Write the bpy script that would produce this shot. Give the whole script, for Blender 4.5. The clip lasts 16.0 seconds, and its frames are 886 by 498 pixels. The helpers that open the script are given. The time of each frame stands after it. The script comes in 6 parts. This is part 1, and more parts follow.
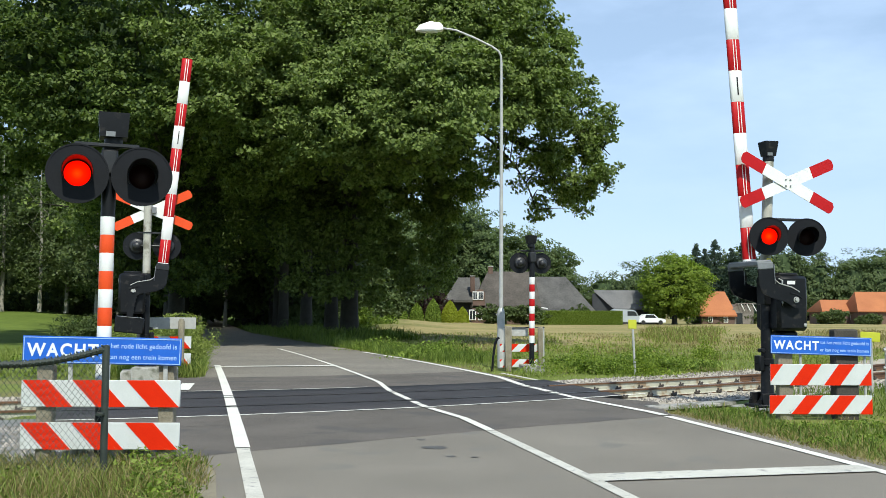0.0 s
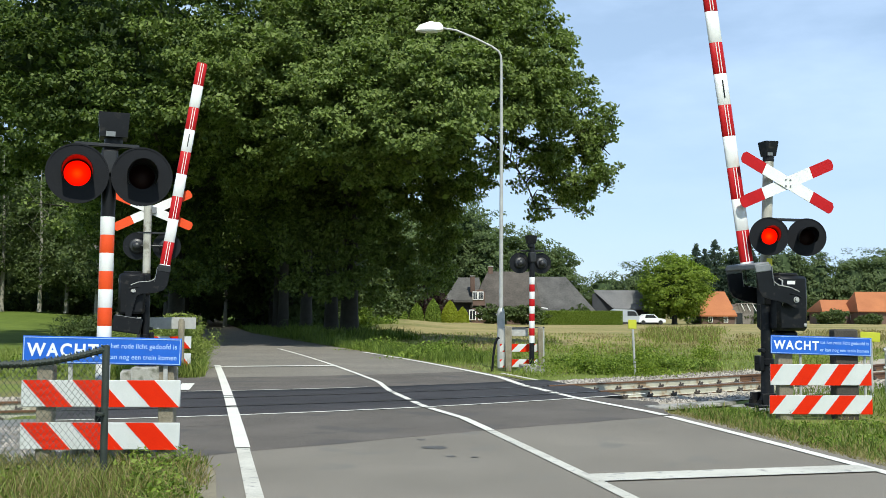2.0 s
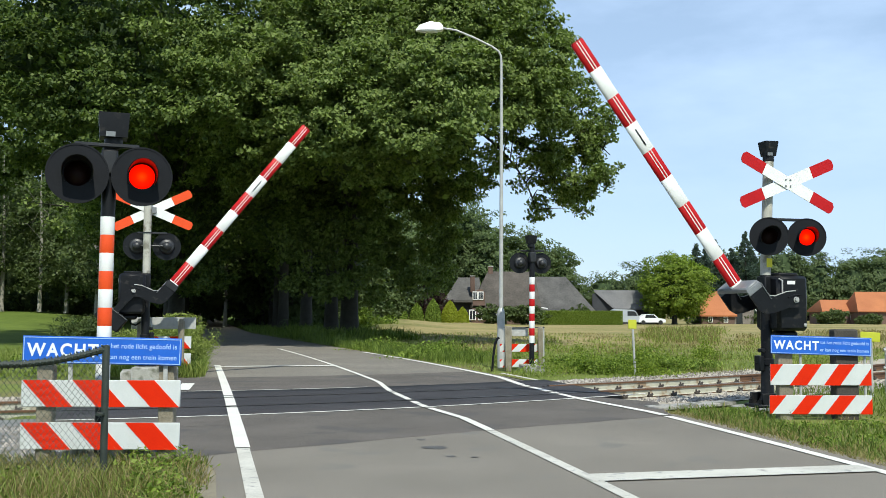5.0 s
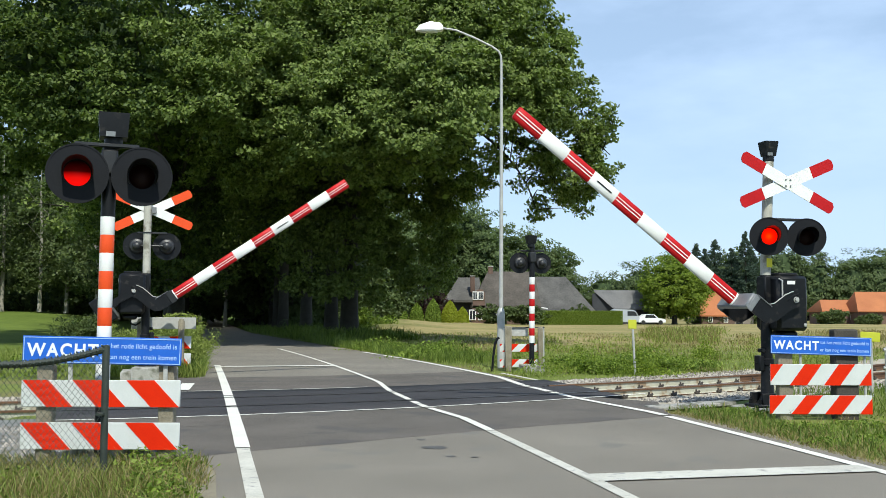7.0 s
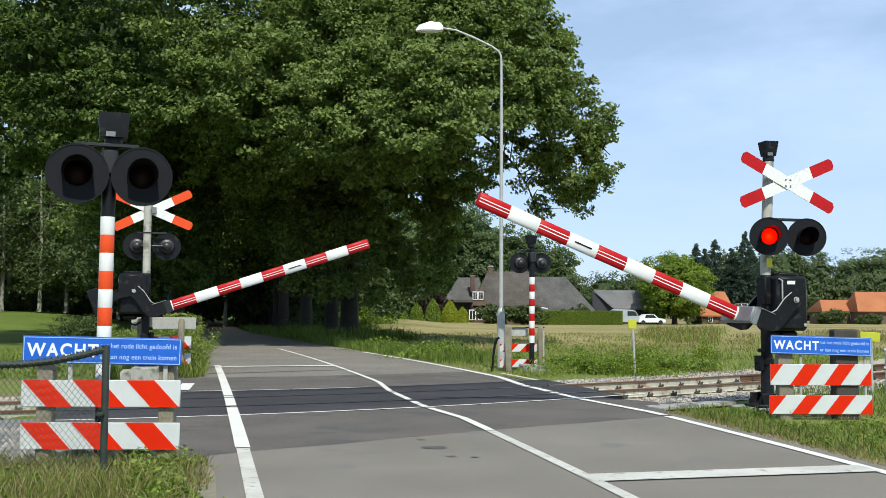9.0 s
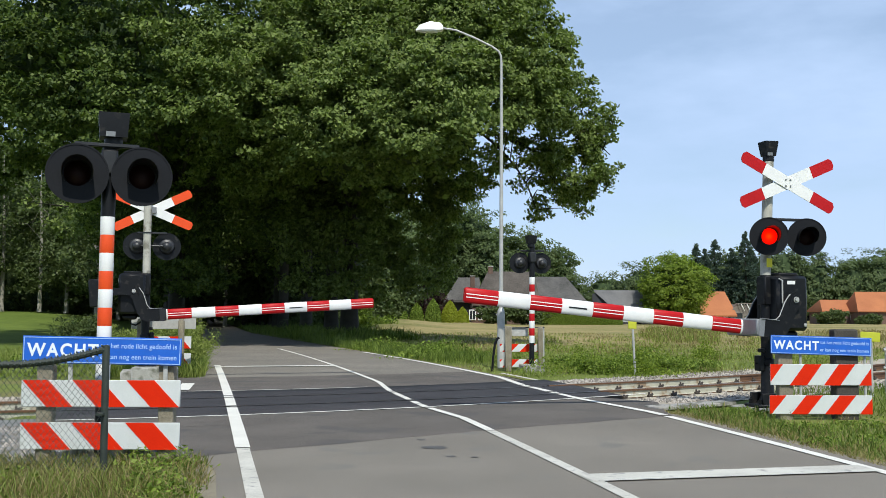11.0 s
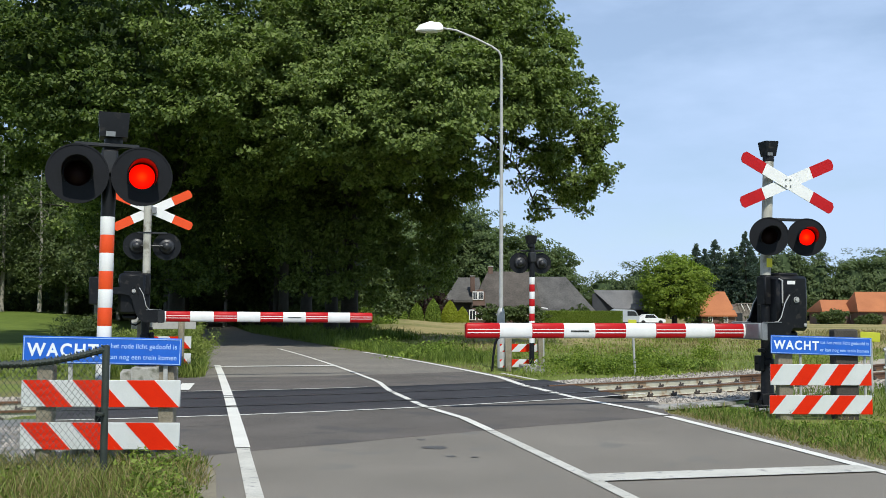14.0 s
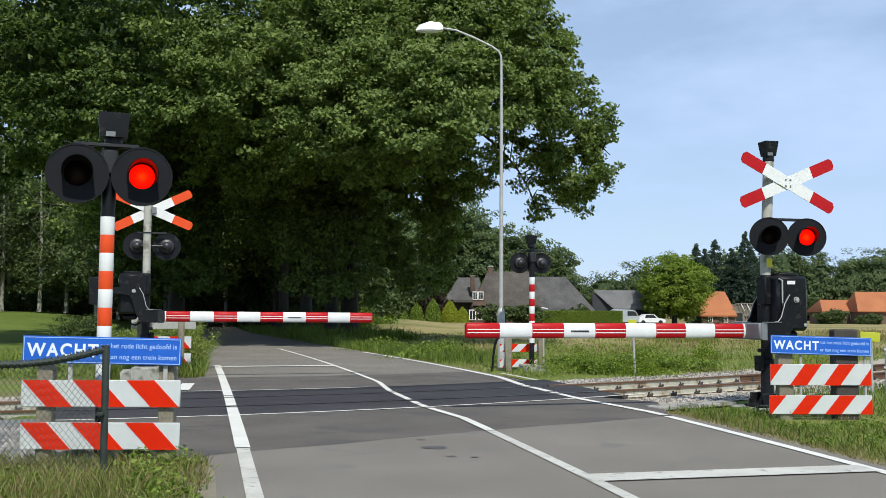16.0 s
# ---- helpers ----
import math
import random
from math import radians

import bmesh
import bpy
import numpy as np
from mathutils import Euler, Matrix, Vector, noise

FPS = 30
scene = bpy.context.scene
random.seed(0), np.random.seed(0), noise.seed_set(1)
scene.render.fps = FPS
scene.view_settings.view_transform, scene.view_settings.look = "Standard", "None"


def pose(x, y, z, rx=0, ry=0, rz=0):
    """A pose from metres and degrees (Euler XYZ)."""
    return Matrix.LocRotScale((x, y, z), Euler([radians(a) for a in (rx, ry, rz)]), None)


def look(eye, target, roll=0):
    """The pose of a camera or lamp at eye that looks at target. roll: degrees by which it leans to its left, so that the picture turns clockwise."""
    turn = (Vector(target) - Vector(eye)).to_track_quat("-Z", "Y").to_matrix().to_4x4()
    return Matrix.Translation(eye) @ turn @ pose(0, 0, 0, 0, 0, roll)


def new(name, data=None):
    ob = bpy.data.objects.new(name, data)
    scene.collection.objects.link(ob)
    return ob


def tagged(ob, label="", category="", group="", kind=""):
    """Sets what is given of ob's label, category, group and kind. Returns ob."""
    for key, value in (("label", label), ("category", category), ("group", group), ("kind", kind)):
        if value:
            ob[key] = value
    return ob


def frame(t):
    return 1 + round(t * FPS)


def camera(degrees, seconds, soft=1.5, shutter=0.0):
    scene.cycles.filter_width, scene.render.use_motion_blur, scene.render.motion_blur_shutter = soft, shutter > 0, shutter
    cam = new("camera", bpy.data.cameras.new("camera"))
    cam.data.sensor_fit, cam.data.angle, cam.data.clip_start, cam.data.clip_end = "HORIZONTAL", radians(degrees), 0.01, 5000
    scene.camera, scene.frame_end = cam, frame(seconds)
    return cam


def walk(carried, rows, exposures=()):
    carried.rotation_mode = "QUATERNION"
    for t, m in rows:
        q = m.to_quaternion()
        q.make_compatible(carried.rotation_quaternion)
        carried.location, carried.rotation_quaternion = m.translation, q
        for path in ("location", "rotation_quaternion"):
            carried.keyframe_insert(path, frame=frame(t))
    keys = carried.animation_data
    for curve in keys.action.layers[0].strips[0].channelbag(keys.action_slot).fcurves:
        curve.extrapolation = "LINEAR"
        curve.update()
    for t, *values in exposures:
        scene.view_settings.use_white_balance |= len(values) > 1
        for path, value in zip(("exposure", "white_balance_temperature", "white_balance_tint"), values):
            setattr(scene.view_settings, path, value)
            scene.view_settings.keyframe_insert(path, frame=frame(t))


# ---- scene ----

# ---- camera ----
cam = camera(48.27, 16.0, soft=0.8)
EYE = look((0, 0, 1.46), (0, 10, 2.0886), 0.17)
walk(cam, [(0.0, EYE), (16.0, EYE)], exposures=[(0.0, 0.26, 6480, 3), (4.0, 0.24, 6480, 3), (7.0, 0.24, 6480, 3), (9.2, 0.17, 6470, 5), (12.0, 0.04, 6400, 7), (16.0, 0.04, 6400, 7)])

# ---- sky and sun ----
SUN_ELEVATION, SUN_AZIMUTH = radians(52), radians(167)   # azimuth clockwise from +y
world = bpy.data.worlds.new("sky")
scene.world = world
world.use_nodes = True
wn, wl = world.node_tree.nodes, world.node_tree.links
sky = wn.new("ShaderNodeTexSky")
sky.sky_type, sky.sun_disc = "NISHITA", False
sky.sun_elevation, sky.sun_rotation = SUN_ELEVATION, SUN_AZIMUTH
sky.air_density, sky.dust_density, sky.ozone_density = 1.0, 0.25, 2.2
coords = wn.new("ShaderNodeTexCoord")
stretch = wn.new("ShaderNodeMapping")
stretch.inputs["Scale"].default_value = (1.0, 1.0, 3.0)
stretch.inputs["Rotation"].default_value = (0.0, 0.12, 0.0)
veil = wn.new("ShaderNodeTexNoise")
veil.inputs["Scale"].default_value, veil.inputs["Detail"].default_value = 3.6, 8.0
veil.inputs["Roughness"].default_value = 0.55
veil_ramp = wn.new("ShaderNodeMapRange")
veil_ramp.inputs["From Min"].default_value, veil_ramp.inputs["From Max"].default_value = 0.36, 0.70
veil_ramp.inputs["To Min"].default_value, veil_ramp.inputs["To Max"].default_value = 0.50, 1.0
veil_mix = wn.new("ShaderNodeMixRGB")
veil_mix.inputs["Color2"].default_value = (5.35, 6.85, 9.7, 1)
wl.new(coords.outputs["Generated"], stretch.inputs["Vector"])
wl.new(stretch.outputs["Vector"], veil.inputs["Vector"])
wl.new(veil.outputs["Fac"], veil_ramp.inputs["Value"])
height = wn.new("ShaderNodeSeparateXYZ")
thinner = wn.new("ShaderNodeMapRange")                    # the haze thins out towards the zenith
thinner.inputs["From Min"].default_value, thinner.inputs["From Max"].default_value = 0.30, 0.90
thinner.inputs["To Min"].default_value, thinner.inputs["To Max"].default_value = 1.0, 0.2
haze = wn.new("ShaderNodeMath")
haze.operation = "MULTIPLY"
wl.new(coords.outputs["Generated"], height.inputs["Vector"])
wl.new(height.outputs["Z"], thinner.inputs["Value"])
wl.new(thinner.outputs["Result"], haze.inputs[0])
wl.new(veil_ramp.outputs["Result"], haze.inputs[1])
wl.new(haze.outputs[0], veil_mix.inputs["Fac"])
wl.new(sky.outputs["Color"], veil_mix.inputs["Color1"])
wl.new(veil_mix.outputs["Color"], wn["Background"].inputs["Color"])
wn["Background"].inputs["Strength"].default_value = 0.105
sun_data = bpy.data.lights.new("sun", "SUN")
sun_data.energy, sun_data.angle, sun_data.color = 4.25, radians(0.6), (1.0, 0.955, 0.87)
sun = new("sun", sun_data)
sun_way = Vector((math.sin(SUN_AZIMUTH) * math.cos(SUN_ELEVATION), math.cos(SUN_AZIMUTH) * math.cos(SUN_ELEVATION), math.sin(SUN_ELEVATION)))
sun.matrix_world = look(sun_way * 50, (0, 0, 0))

# ---- materials ----
def material(name, dark, light, rough=0.6, scale=8.0, fine=60.0, metal=0.0, bump=0.0, spots=None, spec=0.5, island=0.0, glow=None, grainy=0.45):
    """A surface that varies between two colours at two scales, with fine relief."""
    m = bpy.data.materials.new(name)
    m.use_nodes = True
    n, l = m.node_tree.nodes, m.node_tree.links
    b = n["Principled BSDF"]
    b.inputs["Roughness"].default_value, b.inputs["Metallic"].default_value = rough, metal
    b.inputs["Specular IOR Level"].default_value = spec
    pos = n.new("ShaderNodeTexCoord")
    coarse, grain = n.new("ShaderNodeTexNoise"), n.new("ShaderNodeTexNoise")
    coarse.inputs["Scale"].default_value, coarse.inputs["Detail"].default_value = scale, 4.0
    grain.inputs["Scale"].default_value, grain.inputs["Detail"].default_value = fine, 3.0
    for t in (coarse, grain):
        l.new(pos.outputs["Object"], t.inputs["Vector"])
    add = n.new("ShaderNodeMath")
    add.operation = "MULTIPLY_ADD"
    add.inputs[1].default_value = 1.0 - grainy
    half = n.new("ShaderNodeMath")
    half.operation = "MULTIPLY"
    half.inputs[1].default_value = grainy
    l.new(grain.outputs["Fac"], half.inputs[0])
    l.new(coarse.outputs["Fac"], add.inputs[0])
    l.new(half.outputs[0], add.inputs[2])
    fac = add.outputs[0]
    if island:
        geo, mixr = n.new("ShaderNodeNewGeometry"), n.new("ShaderNodeMath")
        mixr.operation = "MULTIPLY_ADD"
        mixr.inputs[1].default_value = island
        sub = n.new("ShaderNodeMath")
        sub.inputs[1].default_value = -island / 2
        l.new(geo.outputs["Random Per Island"], mixr.inputs[0])
        l.new(fac, sub.inputs[0])
        l.new(sub.outputs[0], mixr.inputs[2])
        fac = mixr.outputs[0]
    ramp = n.new("ShaderNodeValToRGB")
    ramp.color_ramp.elements[0].position, ramp.color_ramp.elements[1].position = 0.3, 0.7
    ramp.color_ramp.elements[0].color, ramp.color_ramp.elements[1].color = (*dark, 1), (*light, 1)
    l.new(fac, ramp.inputs["Fac"])
    colour = ramp.outputs["Color"]
    if spots:
        tint, share, size = spots
        patch, lim, mix = n.new("ShaderNodeTexNoise"), n.new("ShaderNodeMapRange"), n.new("ShaderNodeMixRGB")
        patch.inputs["Scale"].default_value, patch.inputs["Detail"].default_value = size, 5.0
        lim.inputs["From Min"].default_value, lim.inputs["From Max"].default_value = 0.62 - share, 0.70 - share * 0.7
        mix.inputs["Color2"].default_value = (*tint, 1)
        l.new(pos.outputs["Object"], patch.inputs["Vector"])
        l.new(patch.outputs["Fac"], lim.inputs["Value"])
        l.new(lim.outputs["Result"], mix.inputs["Fac"])
        l.new(colour, mix.inputs["Color1"])
        colour = mix.outputs["Color"]
    l.new(colour, b.inputs["Base Color"])
    if bump:
        relief = n.new("ShaderNodeBump")
        relief.inputs["Strength"].default_value, relief.inputs["Distance"].default_value = bump, 0.02
        l.new(grain.outputs["Fac"], relief.inputs["Height"])
        l.new(relief.outputs["Normal"], b.inputs["Normal"])
    if glow:
        b.inputs["Emission Color"].default_value = (*glow[0], 1)
        b.inputs["Emission Strength"].default_value = glow[1]
    return m


def leaf_material(name, dark, light, through_light=0.35, rough=0.55, scale=0.35):
    """Leaves: each one its own shade, some light passes through."""
    m = material(name, dark, light, rough, scale, 2.5, island=0.9, spec=0.25)
    n, l = m.node_tree.nodes, m.node_tree.links
    b = n["Principled BSDF"]
    colour = b.inputs["Base Color"].links[0].from_socket
    thin, mix = n.new("ShaderNodeBsdfTranslucent"), n.new("ShaderNodeMixShader")
    warm = n.new("ShaderNodeMixRGB")
    warm.blend_type = "MULTIPLY"
    warm.inputs["Fac"].default_value = 1.0
    warm.inputs["Color2"].default_value = (0.92, 1.1, 0.45, 1)
    l.new(colour, warm.inputs["Color1"])
    l.new(warm.outputs["Color"], thin.inputs["Color"])
    mix.inputs["Fac"].default_value = through_light
    l.new(b.outputs["BSDF"], mix.inputs[1])
    l.new(thin.outputs["BSDF"], mix.inputs[2])
    l.new(mix.outputs["Shader"], n["Material Output"].inputs["Surface"])
    return m


RED = material("red_reflective_film", (0.38, 0.007, 0.010), (0.48, 0.012, 0.015), 0.45, 5, 90, spec=0.2)
ORANGE_RED = material("orange_red_film", (0.66, 0.060, 0.010), (0.76, 0.085, 0.016), 0.45, 5, 90, spec=0.3)
BOARD_RED = material("board_red_film", (0.58, 0.016, 0.002), (0.68, 0.026, 0.003), 0.6, 5, 90, spec=0.12)
WHITE = material("white_reflective_film", (0.68, 0.69, 0.68), (0.82, 0.82, 0.80), 0.4, 5, 90)
BOARD_WHITE = material("board_white_film", (0.52, 0.55, 0.54), (0.62, 0.64, 0.63), 0.5, 4, 70)
BLACK = material("black_enamel", (0.004, 0.0045, 0.006), (0.009, 0.010, 0.012), 0.45, 6, 60, spots=((0.026, 0.024, 0.022), 0.04, 9), spec=0.25)
DISC = material("matt_black_board", (0.005, 0.006, 0.0085), (0.010, 0.011, 0.014), 0.65, 4, 60, spec=0.2)
DARK_METAL = material("dark_grey_metal", (0.010, 0.011, 0.012), (0.024, 0.025, 0.027), 0.45, 7, 70, 0.1)
GREY_METAL = material("grey_painted_metal", (0.15, 0.16, 0.165), (0.24, 0.25, 0.26), 0.45, 6, 70, 0.2)
GALVANISED = material("galvanised_steel", (0.34, 0.34, 0.325), (0.50, 0.50, 0.48), 0.5, 9, 80, 0.15)
POST_GREY = material("weathered_grey_post", (0.33, 0.32, 0.27), (0.48, 0.47, 0.41), 0.6, 7, 60, spots=((0.20, 0.19, 0.15), 0.10, 6))
BLUE = material("blue_sign_film", (0.012, 0.10, 0.50), (0.018, 0.13, 0.60), 0.4, 4, 60)
SIGN_WHITE = material("sign_white_letters", (0.72, 0.76, 0.80), (0.84, 0.86, 0.88), 0.5)
SIGN_PALE = material("sign_pale_letters", (0.32, 0.48, 0.78), (0.42, 0.57, 0.84), 0.5)
YELLOW = material("yellow_plate", (0.72, 0.62, 0.02), (0.82, 0.74, 0.05), 0.5)
YELLOW_GREEN = material("yellow_green_plate", (0.42, 0.44, 0.02), (0.50, 0.52, 0.04), 0.6)
WOOD = material("weathered_post_wood", (0.13, 0.11, 0.075), (0.30, 0.27, 0.20), 0.85, 5, 45, bump=0.5)
DARK_WOOD = material("dark_tarred_wood", (0.030, 0.026, 0.022), (0.075, 0.065, 0.05), 0.8, 5, 45, bump=0.5)
CONCRETE = material("worn_concrete", (0.24, 0.23, 0.21), (0.42, 0.41, 0.38), 0.9, 3, 40, bump=0.3, spots=((0.14, 0.14, 0.11), 0.12, 4))
SLEEPER = material("pale_concrete_sleeper", (0.34, 0.31, 0.24), (0.47, 0.43, 0.34), 0.9, 4, 40, bump=0.3, spots=((0.30, 0.22, 0.15), 0.1, 3))
RAIL_SIDE = material("rusty_rail_steel", (0.080, 0.040, 0.020), (0.17, 0.088, 0.046), 0.75, 4, 50, 0.2)
RAIL_PAINT = material("pale_rail_web_paint", (0.33, 0.32, 0.25), (0.47, 0.46, 0.38), 0.85, 3, 40, spots=((0.26, 0.19, 0.12), 0.08, 5))
RAIL_TOP = material("polished_rail_head", (0.16, 0.12, 0.09), (0.30, 0.25, 0.21), 0.4, 4, 50, 0.5)
CLIP = material("oiled_rail_clip", (0.022, 0.018, 0.014), (0.06, 0.045, 0.035), 0.6, 9, 50)
ASPHALT = material("worn_grey_asphalt", (0.085, 0.077, 0.065), (0.305, 0.278, 0.237), 0.90, 0.5, 105, bump=0.3, spots=((0.168, 0.159, 0.142), 0.02, 1.3), spec=0.25, grainy=0.78)
PATCH = material("newer_dark_asphalt", (0.046, 0.041, 0.036), (0.188, 0.168, 0.150), 0.90, 0.8, 105, bump=0.3, spots=((0.092, 0.086, 0.081), 0.06, 1.1), spec=0.25, grainy=0.75)
PANEL = material("black_crossing_panel", (0.030, 0.029, 0.032), (0.055, 0.053, 0.057), 0.8, 0.9, 90, bump=0.3, spec=0.3)
PAINT = material("road_paint", (0.60, 0.585, 0.53), (0.79, 0.775, 0.71), 0.7, 2, 70, bump=0.2)
WORN_PAINT = material("worn_road_paint", (0.40, 0.39, 0.345), (0.64, 0.625, 0.56), 0.75, 2, 60, bump=0.2, spots=((0.30, 0.295, 0.28), 0.03, 9))
OIL = material("oil_stain", (0.07, 0.068, 0.065), (0.10, 0.098, 0.095), 0.7, 5, 60)
GRIT = material("sandy_grit", (0.16, 0.14, 0.10), (0.30, 0.27, 0.20), 0.95, 6, 80, bump=0.4)
STONE = material("ballast_stone", (0.17, 0.155, 0.135), (0.44, 0.40, 0.355), 0.9, 4, 40, bump=0.3, island=0.8)
MEADOW_GRASS = leaf_material("meadow_grass_blades", (0.150, 0.192, 0.040), (0.345, 0.390, 0.115), 0.42)
GRASS = leaf_material("grass_blades", (0.072, 0.114, 0.016), (0.188, 0.250, 0.050), 0.35)
DRY_GRASS = leaf_material("dry_grass_blades", (0.150, 0.128, 0.045), (0.34, 0.28, 0.13), 0.3)
OAK_LEAF = leaf_material("oak_leaves", (0.092, 0.132, 0.030), (0.208, 0.270, 0.076), 0.34)
# darkened copy of the oak leaves: shade put into the left oak's colour
SHADED_OAK_LEAF = leaf_material("shaded_oak_leaves", (0.052, 0.088, 0.020), (0.135, 0.185, 0.044), 0.34)
WOOD_LEAF = leaf_material("woodland_leaves", (0.074, 0.104, 0.036), (0.110, 0.145, 0.050), 0.36)
FRESH_LEAF = leaf_material("fresh_green_leaves", (0.130, 0.190, 0.018), (0.260, 0.335, 0.050), 0.45)
FAR_LEAF = leaf_material("far_woodland_leaves", (0.100, 0.138, 0.057), (0.125, 0.166, 0.070), 0.42)
FARM_LEAF = leaf_material("farm_tree_leaves", (0.100, 0.142, 0.058), (0.138, 0.182, 0.075), 0.42)
FIR_LEAF = leaf_material("fir_needles", (0.034, 0.060, 0.044), (0.078, 0.115, 0.082), 0.25)
HEDGE_LEAF = leaf_material("hedge_leaves", (0.095, 0.150, 0.016), (0.235, 0.315, 0.055), 0.3)
BRAMBLE_LEAF = leaf_material("bramble_leaves", (0.110, 0.170, 0.022), (0.270, 0.350, 0.070), 0.40)
GOLD_LEAF = leaf_material("golden_conifer_leaves", (0.260, 0.300, 0.020), (0.330, 0.370, 0.040), 0.35)
CLIPPED_LEAF = leaf_material("clipped_hedge_leaves", (0.110, 0.165, 0.014), (0.165, 0.225, 0.028), 0.3)
COPPER_LEAF = leaf_material("copper_leaves", (0.028, 0.014, 0.014), (0.06, 0.03, 0.028), 0.2)
BARK = material("oak_bark", (0.018, 0.017, 0.013), (0.052, 0.049, 0.039), 0.95, 3, 22, bump=0.8)
# dark green that stands for the shade inside crowns and bushes
CORE_SHADE = material("shade_dark_crown_core", (0.024, 0.038, 0.018), (0.062, 0.090, 0.040), 0.95, 1.2, 6, bump=1.0, spec=0.1)
BIRCH_BARK = material("pale_bark", (0.16, 0.15, 0.12), (0.36, 0.34, 0.29), 0.9, 3, 20, bump=0.5)
THATCH = material("grey_thatch_roof", (0.044, 0.043, 0.041), (0.130, 0.125, 0.119), 0.95, 0.6, 5, bump=0.5)
THATCH_DARK = material("brown_thatch_roof", (0.040, 0.035, 0.030), (0.116, 0.100, 0.086), 0.95, 0.6, 5, bump=0.5)
BRICK = material("brown_brick_wall", (0.085, 0.052, 0.040), (0.17, 0.11, 0.085), 0.9, 0.8, 14, bump=0.3)
BARN_ROOF = material("grey_sheet_roof", (0.105, 0.105, 0.110), (0.185, 0.185, 0.190), 0.8, 0.6, 8, bump=0.3)
TILE_ORANGE = material("orange_clay_tiles", (0.31, 0.105, 0.040), (0.45, 0.165, 0.062), 0.8, 0.5, 9, bump=0.4)
BARN_WOOD = material("dark_barn_boards", (0.025, 0.027, 0.032), (0.05, 0.052, 0.058), 0.85, 1, 15)
GREY_BOARD = material("grey_weathered_boards", (0.14, 0.12, 0.10), (0.26, 0.23, 0.20), 0.9, 1, 12)
WINDOW_WHITE = material("white_window_paint", (0.66, 0.66, 0.64), (0.80, 0.80, 0.78), 0.5)
PANE = material("dark_window_glass", (0.015, 0.018, 0.020), (0.03, 0.034, 0.038), 0.08, 2, 9)
CAR_WHITE = material("white_car_paint", (0.70, 0.71, 0.72), (0.80, 0.81, 0.82), 0.25, 1, 9)
CAR_SILVER = material("pale_van_paint", (0.40, 0.43, 0.46), (0.50, 0.53, 0.56), 0.3, 1, 9, 0.3)
TYRE = material("tyre_rubber", (0.012, 0.012, 0.012), (0.025, 0.025, 0.025), 0.85)
GREEN_POST = material("dark_green_coating", (0.013, 0.019, 0.015), (0.034, 0.042, 0.033), 0.55, 8, 60)
WIRE = material("green_grey_fence_wire", (0.030, 0.042, 0.036), (0.070, 0.085, 0.074), 0.5, 9, 50)
RUBBER_GREY = material("dark_grey_housing", (0.016, 0.017, 0.019), (0.030, 0.031, 0.034), 0.45)
LENS_DARK = material("unlit_red_lens", (0.010, 0.003, 0.003), (0.018, 0.005, 0.004), 0.5, spec=0.12)


def lens_material(name, base, stops, upright):
    """A glowing red lens: the bulb behind it is brightest in the middle, or towards one end of the lens when upright."""
    m = material(name, base, tuple(c * 1.2 for c in base), 0.6, spec=0.1, glow=((1, 0, 0), 1.0))
    n, l = m.node_tree.nodes, m.node_tree.links
    b = n["Principled BSDF"]
    pos, sep, span, ramp = n.new("ShaderNodeTexCoord"), n.new("ShaderNodeSeparateXYZ"), n.new("ShaderNodeMapRange"), n.new("ShaderNodeValToRGB")
    l.new(pos.outputs["Object"], sep.inputs["Vector"])
    if upright:
        l.new(sep.outputs["Z"], span.inputs["Value"])
        span.inputs["From Min"].default_value, span.inputs["From Max"].default_value = -0.12, 0.12
    else:
        flat, size = n.new("ShaderNodeCombineXYZ"), n.new("ShaderNodeVectorMath")
        size.operation = "LENGTH"
        l.new(sep.outputs["X"], flat.inputs["X"])
        l.new(sep.outputs["Z"], flat.inputs["Z"])
        l.new(flat.outputs["Vector"], size.inputs[0])
        l.new(size.outputs["Value"], span.inputs["Value"])
        span.inputs["From Min"].default_value, span.inputs["From Max"].default_value = 0.0, 0.14
    l.new(span.outputs["Result"], ramp.inputs["Fac"])
    for i, (at, colour) in enumerate(stops):
        spot = ramp.color_ramp.elements[i] if i < 2 else ramp.color_ramp.elements.new(at)
        spot.position, spot.color = at, (*colour, 1)
    l.new(ramp.outputs["Color"], b.inputs["Emission Color"])
    b.inputs["Emission Strength"].default_value = 2.6
    return m


LENS_BRIGHT = lens_material("lit_red_lens", (0.35, 0.004, 0.003), ((0.0, (1.0, 0.020, 0.0)), (1.0, (0.30, 0.001, 0.0)), (0.42, (1.0, 0.003, 0.0)), (0.78, (0.70, 0.001, 0.0))), False)
LENS_MEDIUM = lens_material("half_lit_red_lens", (0.06, 0.003, 0.003), ((0.0, (0.36, 0.001, 0.001)), (1.0, (0.0, 0.0, 0.0)), (0.34, (0.26, 0.001, 0.001)), (0.60, (0.01, 0.0, 0.0))), True)
LENS_DIM = lens_material("barely_lit_red_lens", (0.025, 0.003, 0.003), ((0.0, (0.055, 0.0, 0.0)), (1.0, (0.0, 0.0, 0.0)), (0.30, (0.035, 0.0, 0.0)), (0.55, (0.002, 0.0, 0.0))), True)
LAMP_GLASS = material("lamp_cover", (0.66, 0.66, 0.64), (0.8, 0.8, 0.78), 0.3)


# ---- mesh tools ----
I4 = Matrix.Identity(4)


